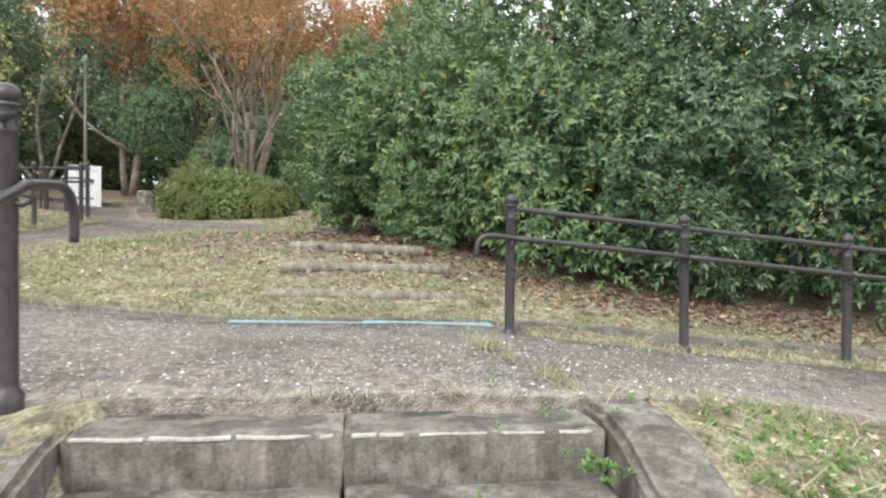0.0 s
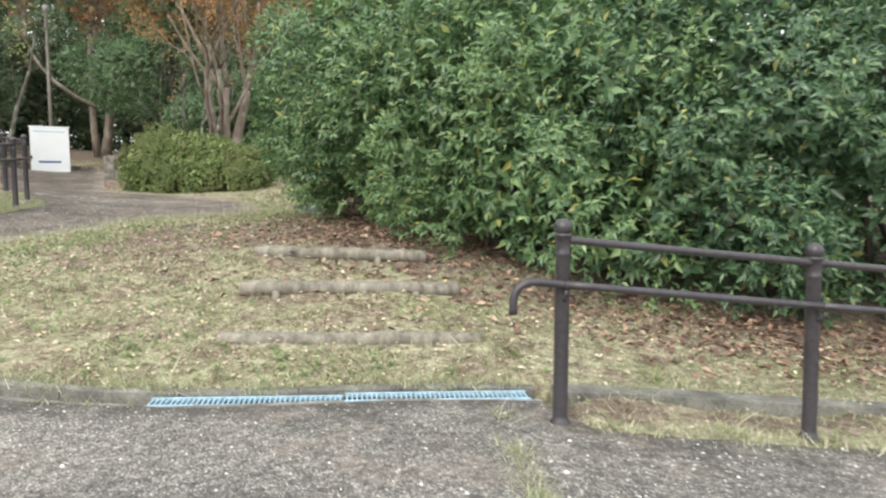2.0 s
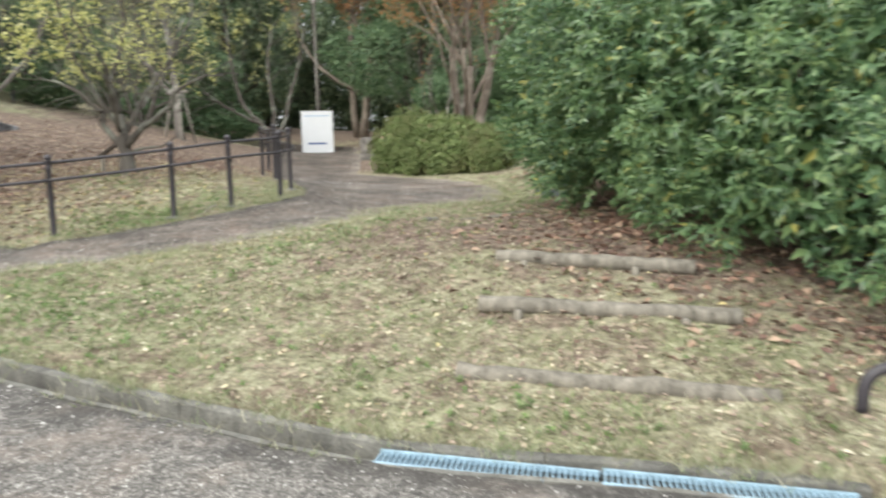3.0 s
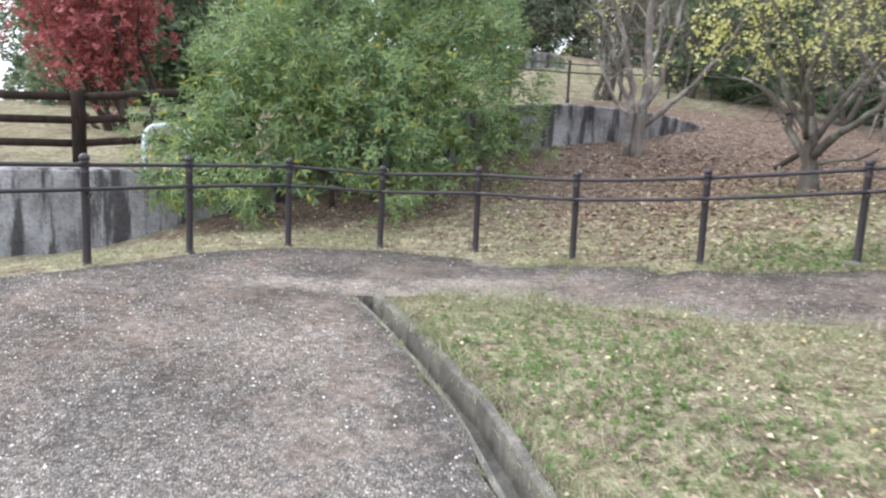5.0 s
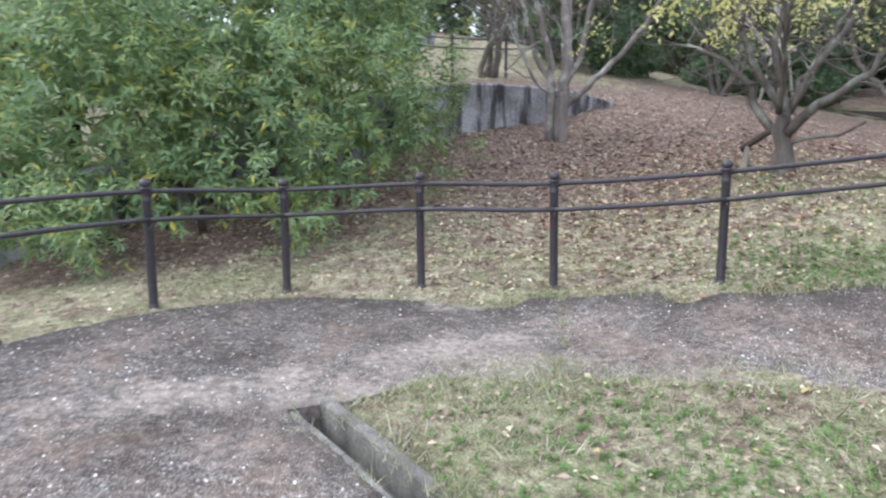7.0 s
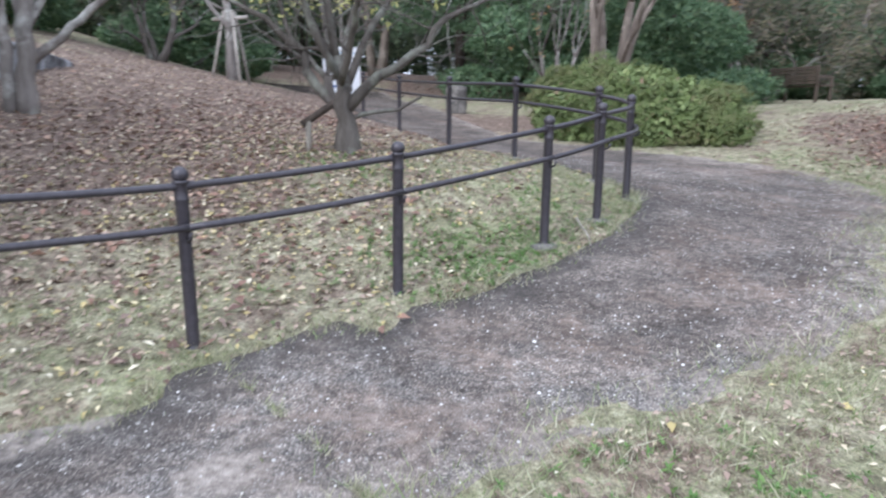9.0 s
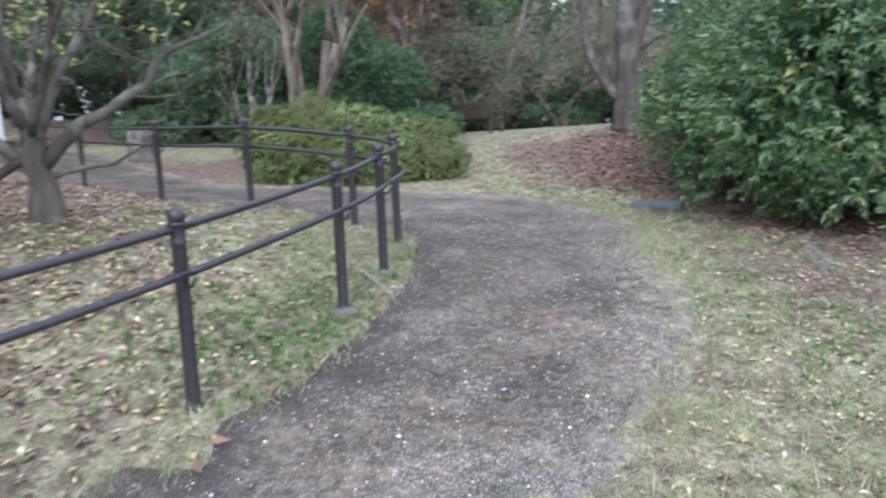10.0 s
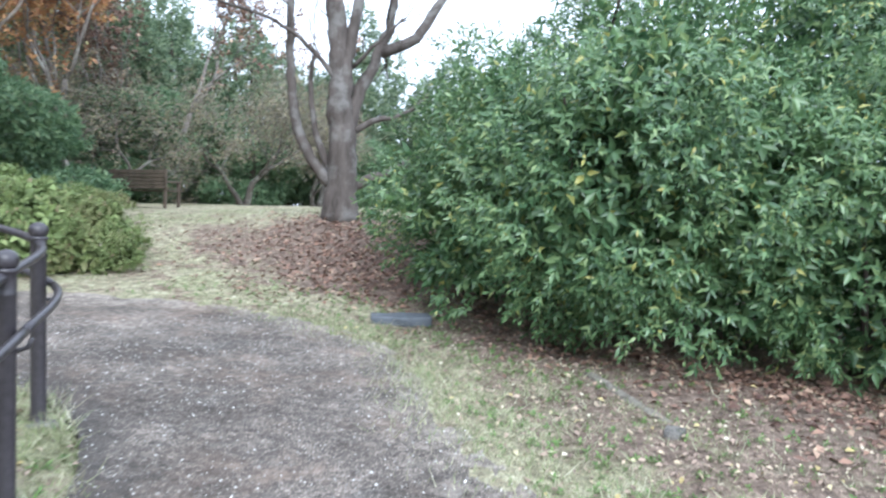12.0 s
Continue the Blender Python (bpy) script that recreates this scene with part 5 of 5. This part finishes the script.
def terrace_level(x, y):
    return float(np.interp(y, [-9, -4, 0.5, 1.8, 4.5, 7.2, 9.6, 12.2], [0.85, 1.0, 1.12, 1.17, 1.86, 2.44, 2.46, 2.16])) + 0.10 * max(0, -12.9 - x) + 0.05 * max(0, -15.9 - x)


def build_log_fence():
    fx = -13.5
    ys = [-7.9, -5.3, -2.7, -0.1, 2.5]
    f = thing("rail_fence", "dark-stained round timber fence with three rails above the wall", "fence", at=pose(fx, ys[0], terrace_level(fx, ys[0])))
    for y in ys:
        p = part("post", lathe("post", [(0.11, -0.3), (0.11, 1.13), (0.095, 1.17)], FENCE_WOOD, 12), f)
        p.matrix_world = pose(fx, y, terrace_level(fx, y))
    for h in (0.34, 0.70, 1.06):
        for a, b in zip(ys[:-1], ys[1:]):
            r = part("rail", tube_mesh("rail", [([(0, a, terrace_level(fx, a) + h), (0, (a + b) / 2, (terrace_level(fx, a) + terrace_level(fx, b)) / 2 + h + 0.01), (0, b, terrace_level(fx, b) + h)], [0.062, 0.066, 0.062])], FENCE_WOOD, 10), f)
            r.matrix_world = pose(fx, 0, 0)


build_log_fence()
hoop = smooth_line([(0, 0, -0.1), (0, 0, 0.42), (0.0, 0.05, 0.60), (0.0, 0.18, 0.68), (0.0, 0.5, 0.68), (0.0, 0.63, 0.60), (0.0, 0.68, 0.42), (0, 0.68, -0.1)], 0.04)
thing("hoop_barrier", "pale painted tubular hoop standing above the wall", "barrier", tube_mesh("hoop_barrier", [(hoop, [0.045] * len(hoop))], PIPE_WHITE, 12), at=pose(-12.88, 1.0, terrace_level(-12.88, 1.0)))
TERRACE_POSTS = [(-16.6, 6.4), (-17.2, 8.1), (-17.88, 9.8), (-18.5, 11.5), (-19.1, 13.2), (-19.7, 14.9), (-20.2, 16.6)]
build_railing("railing", "distant brown-black iron railing along the upper terrace", TERRACE_POSTS, [max(terrace_level(*p), level(*p)) if p[1] < 12 else level(*p) for p in TERRACE_POSTS], -1)
build_wall("upper_wall", "pale concrete wall at the top of the slope", [(-24.0, 9.4), (-24.0, 10.9), (-24.1, 12.1)], [5.15, 5.1, 4.95], [3.0, 3.0, 3.0])


def build_sign():
    s = thing("notice_board", "white park notice board with a dark blue strip", "sign", at=pose(-16.5, 25.2, level(-16.5, 25.2), 0, 0, 36))
    part("board", block("board", (1.26, 0.05, 1.62), SIGN_WHITE, 0.012, centre=(0, 0, 0.86)), s)
    part("frame_top", block("frame_top", (1.30, 0.07, 0.05), SIGN_WHITE, 0.008, centre=(0, 0, 1.69)), s)
    part("print_band", block("print_band", (0.72, 0.006, 0.07), SIGN_BLUE, 0, centre=(-0.02, -0.029, 0.42)), s, "dark blue strip")
    part("print_band", block("print_band", (1.0, 0.006, 0.035), SIGN_PALE, 0, centre=(0, -0.029, 1.52)), s, "pale blue strip")
    for x in (-0.45, 0.45):
        part("leg", lathe("leg", [(0.04, -0.3), (0.04, 0.1)], SIGN_WHITE, 10), s).matrix_local = pose(x, 0, 0)
    pole = thing("slender_pole", "thin grey pole rising behind the notice board", "pole", lathe("slender_pole", [(0.075, -0.3), (0.065, 3.5), (0.055, 5.85), (0.10, 5.9), (0.11, 6.05), (0.03, 6.12)], POLE_GREY, 10), at=pose(-16.62, 25.5, level(-16.62, 25.5)))
    return s, pole


build_sign()


def build_bench():
    b = thing("park_bench", "brown slatted wooden park bench seen from behind", "bench", at=pose(-2.67, 23.4, level(-2.67, 23.4), 0, 0, 120))
    for i in range(5):
        part("back_slat", block("back_slat", (1.75, 0.03, 0.082), BENCH_WOOD, 0.008, centre=(0, 0.24 + 0.012 * i, 0.50 + i * 0.088)), b)
    for i in range(4):
        part("seat_slat", block("seat_slat", (1.75, 0.09, 0.035), BENCH_WOOD, 0.008, centre=(0, -0.2 + i * 0.105, 0.42)), b)
    for x in (-0.8, 0.8):
        part("leg", block("leg", (0.06, 0.06, 0.62), BENCH_WOOD, 0.006, centre=(x, -0.2, 0.30)), b)
        part("leg", block("leg", (0.06, 0.06, 1.0), BENCH_WOOD, 0.006, centre=(x, 0.21, 0.42)), b)
        part("armrest", block("armrest", (0.07, 0.5, 0.04), BENCH_WOOD, 0.008, centre=(x, 0.0, 0.63)), b)


build_bench()


def build_stakes():
    x, y = -14.7, 16.2
    s = thing("tree_stakes", "pale wooden support stakes tied round a young tree", "tree stake", at=pose(x, y, level(x, y)))
    for a in (200, 320, 80):
        dx, dy = 0.5 * math.cos(radians(a)), 0.5 * math.sin(radians(a))
        part("stake", tube_mesh("stake", [([(dx, dy, -0.2), (dx * 0.25, dy * 0.25, 1.45)], [0.034, 0.03])], STAKE_WOOD, 9), s)
    part("crossbar", tube_mesh("crossbar", [([(-0.45, 0.05, 1.3), (0.45, -0.1, 1.3)], [0.04, 0.04])], STAKE_WOOD, 9), s)
    x, y = -9.29, 9.32
    p = thing("tree_prop", "broken brown log prop leaning at the yellowing tree", "tree prop", at=pose(x, y, level(x, y)))
    part("prop", tube_mesh("prop", [([(0, 0, -0.15), (0.01, 0.0, 0.30)], [0.032, 0.03])], LOG_WOOD, 9), p)
    part("crossbar", tube_mesh("crossbar", [([(-0.05, -0.02, 0.26), (0.30, 0.15, 0.52)], [0.036, 0.034])], DARK_BARK, 9), p)


build_stakes()
# plain rounded block in place of a grey bin with a lid
m = thing("bin_block", "small rounded grey block standing in for a lidded bin beside the hedge", "marker", block("bin_block", (0.5, 0.4, 0.75), STEP_STONE, 0.1, 0.02, 4, 2, (0, 0, 0.3)), at=pose(-10.9, 19.9, level(-10.9, 19.9), 0, 0, 20))
slab = thing("stone_slab", "flat blue-grey stone slab sunk in the bank", "slab", block("stone_slab", (0.62, 0.34, 0.10), SLATE, 0.02, 0.012, 8, 3), at=pose(-2.86, 12.0, level(-2.86, 12.0) + 0.03, 0, 0, -30))


# ---- grass, weeds and fallen leaves ----
def free(xy):
    d = np.interp(xy[:, 0], DRAIN_X, DRAIN_Y)
    gut = (xy[:, 0] > -7.0) & (xy[:, 0] < 0.4) & (np.abs(xy[:, 1] - d - 0.02) < 0.13)
    stair = (np.abs(xy[:, 0]) < 1.12) & (xy[:, 1] < 2.2 + 0.2 * xy[:, 0])
    return ~inside(PAVED, xy) & ~gut & ~stair


def turf_z(xy):
    q = np.c_[xy, np.zeros(len(xy))]
    return np.concatenate([levels(s) for s in np.array_split(xy, max(1, len(xy) // 20000))]) + 0.016 + 0.016 * lumps(q, 1.5) + 0.010 * lumps(q, 5.0)


def scatter_grass():
    rng = np.random.default_rng(91)
    regions = [((-7.2, -0.0), (3.9, 12.5), 210000), ((0.0, 5.5), (4.3, 7.3), 50000), ((-11.0, -6.0), (1.0, 12.0), 105000), ((0.9, 4.5), (-0.5, 3.6), 40000), ((-8, 3), (12.0, 20), 60000)]
    xy = np.vstack([np.stack([rng.uniform(*a, n), rng.uniform(*b, n)], 1) for a, b, n in regions])
    q = np.c_[xy, np.zeros(len(xy))]
    bare = lumps(q, 1.15) + 0.6 * lumps(q + 3.0, 2.9)
    logs = np.zeros(len(xy), bool)
    for (x0, y0), (x1, y1) in (((-1.56, 5.25), (0.03, 5.46)), ((-1.76, 6.08), (-0.17, 6.33)), ((-1.97, 6.98), (-0.50, 7.12))):
        logs |= (xy[:, 0] > x0) & (xy[:, 0] < x1) & (np.abs(xy[:, 1] - np.interp(xy[:, 0], [x0, x1], [y0, y1]) + 0.03) < 0.12)
    keep = free(xy) & (~logs | (rng.uniform(0, 1, len(xy)) < 0.25)) & (bare + rng.normal(0, 0.4, len(xy)) > -0.75) & (rng.uniform(0, 1, len(xy)) > 0.9 * litter(xy)) & (lumps(q, 1.9) + rng.normal(0, 0.7, len(xy)) > -0.7)
    xy = xy[keep]
    n = len(xy)
    P = np.c_[xy, turf_z(xy) - 0.006]
    a = rng.uniform(0, 6.28, n)
    side = np.c_[np.cos(a), np.sin(a), np.zeros(n)]
    h = rng.gamma(4, 0.0072, n) * (1 + 0.5 * np.clip(lumps(np.c_[xy, xy[:, :1]], 3.3), -1, 1.2))
    w = rng.uniform(0.0025, 0.006, n)
    tip = P + np.c_[rng.normal(0, 1.1, (n, 2)) * h[:, None], h]
    V = np.stack([P - side * w[:, None], P + side * w[:, None], tip], 1).reshape(-1, 3)
    thing("grass", "short dry straw-coloured grass with green patches", "grass", mesh_of("grass", V, np.arange(3 * n).reshape(-1, 3), BLADE), kind="stuff")


def flat_leaves(rng, xy, size, lift=0.012):
    n = len(xy)
    P = np.c_[xy, turf_z(xy) + lift + rng.uniform(0, 0.012, n)]
    a = rng.uniform(0, 6.28, n)
    D = np.c_[np.cos(a), np.sin(a), rng.normal(0, 0.25, n)]
    N = np.c_[rng.normal(0, 0.35, (n, 2)), np.ones(n)]
    s = size * rng.uniform(0.6, 1.3, n)
    return leaf_arrays(P, D, N, s, s * rng.uniform(0.35, 0.6, n), 0.2)


def scatter_leaves():
    rng = np.random.default_rng(95)

    def cloud(cx, cy, rx, ry, n):
        p = rng.normal(0, 0.6, (n, 2)) * [rx, ry] + [cx, cy]
        return p[free(p)]

    def sheet(name, label, mat, clouds, size):
        xy = np.vstack([cloud(*c) for c in clouds])
        V, T = flat_leaves(rng, xy, size)
        thing(name, label, "fallen leaves", mesh_of(name, V, T, mat), kind="stuff")

    sheet("fallen_leaves", "brown and straw fallen leaves over the knoll", FALLEN_LEAF, [(-11.5, 8.5, 4.0, 4.5, 12000), (-9.8, 6.8, 2.4, 2.6, 2600), (-13.5, 13.5, 4.0, 3.5, 3500), (-9.6, 10.8, 2.0, 1.8, 2600), (-11.3, 4.2, 1.6, 2.6, 2200), (-2.6, 9.6, 1.6, 2.2, 500), (-9.4, 7.6, 1.8, 2.4, 1300)], 0.055)
    sheet("leaf_scraps", "small dry leaf scraps strewn over the lawn", FALLEN_LEAF, [(-3.6, 6.4, 3.4, 2.2, 8000), (-1.0, 5.4, 1.6, 0.9, 1600), (-3.6, 10.0, 1.2, 2.6, 1500), (1.7, 1.9, 0.8, 0.8, 700), (2.2, 5.9, 2.6, 0.7, 2600), (-3.1, 15.5, 1.3, 2.2, 1600)], 0.038)
    sheet("fallen_leaves", "rust-red fallen leaves under the shrubs and the big tree", FALLEN_RED, [(2.0, 6.7, 3.0, 0.6, 1500), (1.9, 6.1, 2.2, 0.5, 700), (-0.6, 7.9, 1.3, 0.9, 900), (-0.9, 15.0, 2.4, 1.6, 2600), (-1.7, 10.6, 0.9, 2.5, 1700), (-10.5, 12.6, 1.8, 1.4, 900), (-8.8, 7.6, 1.4, 1.4, 450), (-10.6, 9.0, 2.0, 2.4, 1600), (-13.8, 28.0, 2.0, 1.6, 900), (-2.2, 13.4, 1.4, 1.0, 1100), (-2.0, 14.8, 1.3, 2.0, 1500), (-0.9, 8.9, 0.9, 0.9, 700)], 0.085)
    sheet("fallen_leaves", "pale yellow fallen leaves below the yellowing tree", FALLEN_GOLD, [(-8.9, 8.0, 1.9, 2.6, 1500), (-8.5, 10.4, 1.6, 1.3, 350), (-3.8, 6.8, 3.0, 2.5, 160), (-4.0, 9.0, 1.4, 3.0, 60)], 0.055)


def scatter_weeds():
    rng = np.random.default_rng(97)
    spots = [(-5.0, 5.0, 0.9, 0.5, 640), (-6.0, 5.2, 0.5, 0.4, 120), (-3.4, 5.6, 1.2, 0.7, 140), (-7.3, 7.9, 0.4, 0.4, 420), (-1.0, 5.0, 0.8, 0.15, 40), (-4.0, 7.6, 0.5, 1.2, 120), (-2.6, 9.8, 0.4, 1.2, 90), (-3.3, 11.6, 0.4, 0.8, 120), (-4.2, 13.2, 0.8, 0.3, 90), (-4.1, 6.9, 0.25, 0.5, 90), (-6.0, 4.5, 0.4, 0.3, 25), (-0.9, 4.95, 0.2, 0.1, 12), (-7.3, 8.0, 0.35, 0.35, 26), (-6.5, 9.2, 0.15, 0.2, 12), (-8.8, 9.0, 0.45, 0.3, 150), (1.75, 1.75, 0.5, 0.5, 620), (1.2, 6.6, 0.25, 0.12, 16),
             (-7.9, 6.9, 0.3, 0.3, 20), (-4.0, 8.6, 0.25, 0.8, 130), (-2.9, 8.0, 0.4, 0.5, 60), (-3.1, 10.4, 0.25, 0.7, 110), (-2.7, 12.6, 0.7, 0.3, 120), (-7.4, 9.6, 0.5, 0.5, 80), (-6.9, 8.5, 0.2, 0.5, 160), (0.72, 1.75, 0.03, 0.02, 14)]
    P = np.vstack([np.c_[rng.normal(0, 1, (n, 2)) * [rx, ry] + [x, y]] for x, y, rx, ry, n in spots])
    P = P[free(P) | (np.abs(P[:, 0]) < 1.0) & (P[:, 1] < 2.3)]
    P = np.c_[P, turf_z(P) + 0.005]
    V, T = sprigs(rng, P, unit(np.c_[rng.normal(0, 0.25, (len(P), 2)), np.ones(len(P))]), 7, 0.034, 0.014, 0.012, 1.2)
    thing("weeds", "fresh green weeds in tufts among dry grass", "weeds", mesh_of("weeds", V, T, WEED_LEAF), kind="stuff")


def grass_joint():
    """Dry grass standing in the cracks of the paving and along its edges."""
    rng = np.random.default_rng(99)
    lines = [([(0.16, 4.5), (0.28, 3.53), (0.45, 2.73), (0.70, 2.34)], 1500, 0.03), (smooth_line(INNER_EDGE[1:11], 0.2), 9500, 0.2), (smooth_line(SOUTH_EDGE[4:8], 0.2), 420, 0.05),
             (smooth_line(OUTER_EDGE[6:20], 0.2), 2600, 0.06), (smooth_line(LAWN_EDGE, 0.2), 2200, 0.05), (smooth_line(DRAIN_LINE, 0.2) + np.array([0.0, 0.13]), 3200, 0.035), (smooth_line(DRAIN_LINE[2:], 0.2) + np.array([0.0, -0.1]), 500, 0.02),
             ([(-8.08, 6.11), (-7.84, 5.94), (-7.34, 5.64), (-7.05, 5.40), (-6.8, 5.2)], 420, 0.014), ([(-1.0, 1.93), (0.62, 2.2)], 170, 0.02)]
    P = []
    for line, n, w in lines:
        line = np.asarray(line, float)
        d = np.r_[0, np.cumsum(np.hypot(*np.diff(line, axis=0).T))]
        clump = rng.uniform(0, d[-1], max(6, int(d[-1] * 9)))
        s = np.clip(rng.choice(clump, n) + rng.normal(0, 0.035, n), 0, d[-1])
        P.append(np.c_[np.interp(s, d, line[:, 0]), np.interp(s, d, line[:, 1])] + rng.normal(0, w, (n, 2)))
    xy = np.vstack(P)
    n = len(xy)
    P = np.c_[xy, turf_z(xy) - 0.004]
    a = rng.uniform(0, 6.28, n)
    side = np.c_[np.cos(a), np.sin(a), np.zeros(n)]
    h = rng.gamma(5, 0.0085, n)
    tip = P + np.c_[rng.normal(0, 0.7, (n, 2)) * h[:, None], h]
    w = rng.uniform(0.0018, 0.004, n)[:, None]
    V = np.stack([P - side * w, P + side * w, tip], 1).reshape(-1, 3)
    thing("crack_grass", "dry straw grass growing along paving cracks and edges", "grass", mesh_of("crack_grass", V, np.arange(3 * n).reshape(-1, 3), BLADE), kind="stuff")


def scatter_pebbles():
    """Pale stones that stand proud of the washed paving."""
    rng = np.random.default_rng(101)
    xy = np.vstack([np.stack([rng.uniform(*a, n), rng.uniform(*b, n)], 1) for a, b, n in (((-9.3, 2.5), (0.0, 6.5), 54000), ((-8.0, -3.0), (6.5, 12.5), 18000))])
    q = np.c_[xy, np.zeros(len(xy))]
    xy = xy[inside(PAVED, xy) & (0.5 * lumps(q, 1.3) + rng.normal(0, 0.6, len(xy)) > -0.35)]
    n = len(xy)
    z = np.concatenate([levels(p) for p in np.array_split(xy, 20)]) + 0.011
    r = rng.gamma(5, 0.00085, n) + 0.0012
    a = np.arange(5) * 2 * np.pi / 5 + rng.uniform(0, 6.28, n)[:, None]
    k = r[:, None] * rng.uniform(0.7, 1.2, (n, 5))
    ring = np.stack([xy[:, :1] + k * np.cos(a), xy[:, 1:] + k * np.sin(a), np.repeat(z[:, None], 5, 1)], 2)
    top = np.c_[xy + rng.normal(0, 0.2, (n, 2)) * r[:, None], z + r * rng.uniform(0.5, 0.95, n)][:, None]
    b = np.arange(n)[:, None, None] * 6
    T = b + np.array([[j, (j + 1) % 5, 5] for j in range(5)])[None]
    thing("pebbles", "pale pebbles standing proud of the washed concrete path", "pebbles", mesh_of("pebbles", np.concatenate([ring, top], 1).reshape(-1, 3), T.reshape(-1, 3), PEBBLE), kind="stuff")


scatter_pebbles()
scatter_grass()
grass_joint()
scatter_leaves()
scatter_weeds()
twig = smooth_line([(-6.66, 8.9, level(-6.66, 8.9) + 0.05), (-6.6, 8.7, level(-6.6, 8.7) + 0.06), (-6.53, 8.55, level(-6.53, 8.55) + 0.05), (-6.49, 8.38, level(-6.49, 8.38) + 0.035)], 0.05)
thing("fallen_twig", "thin pale fallen twig at the path's edge", "twig", tube_mesh("fallen_twig", [(twig, np.linspace(0.009, 0.004, len(twig)))], STAKE_WOOD, 6))
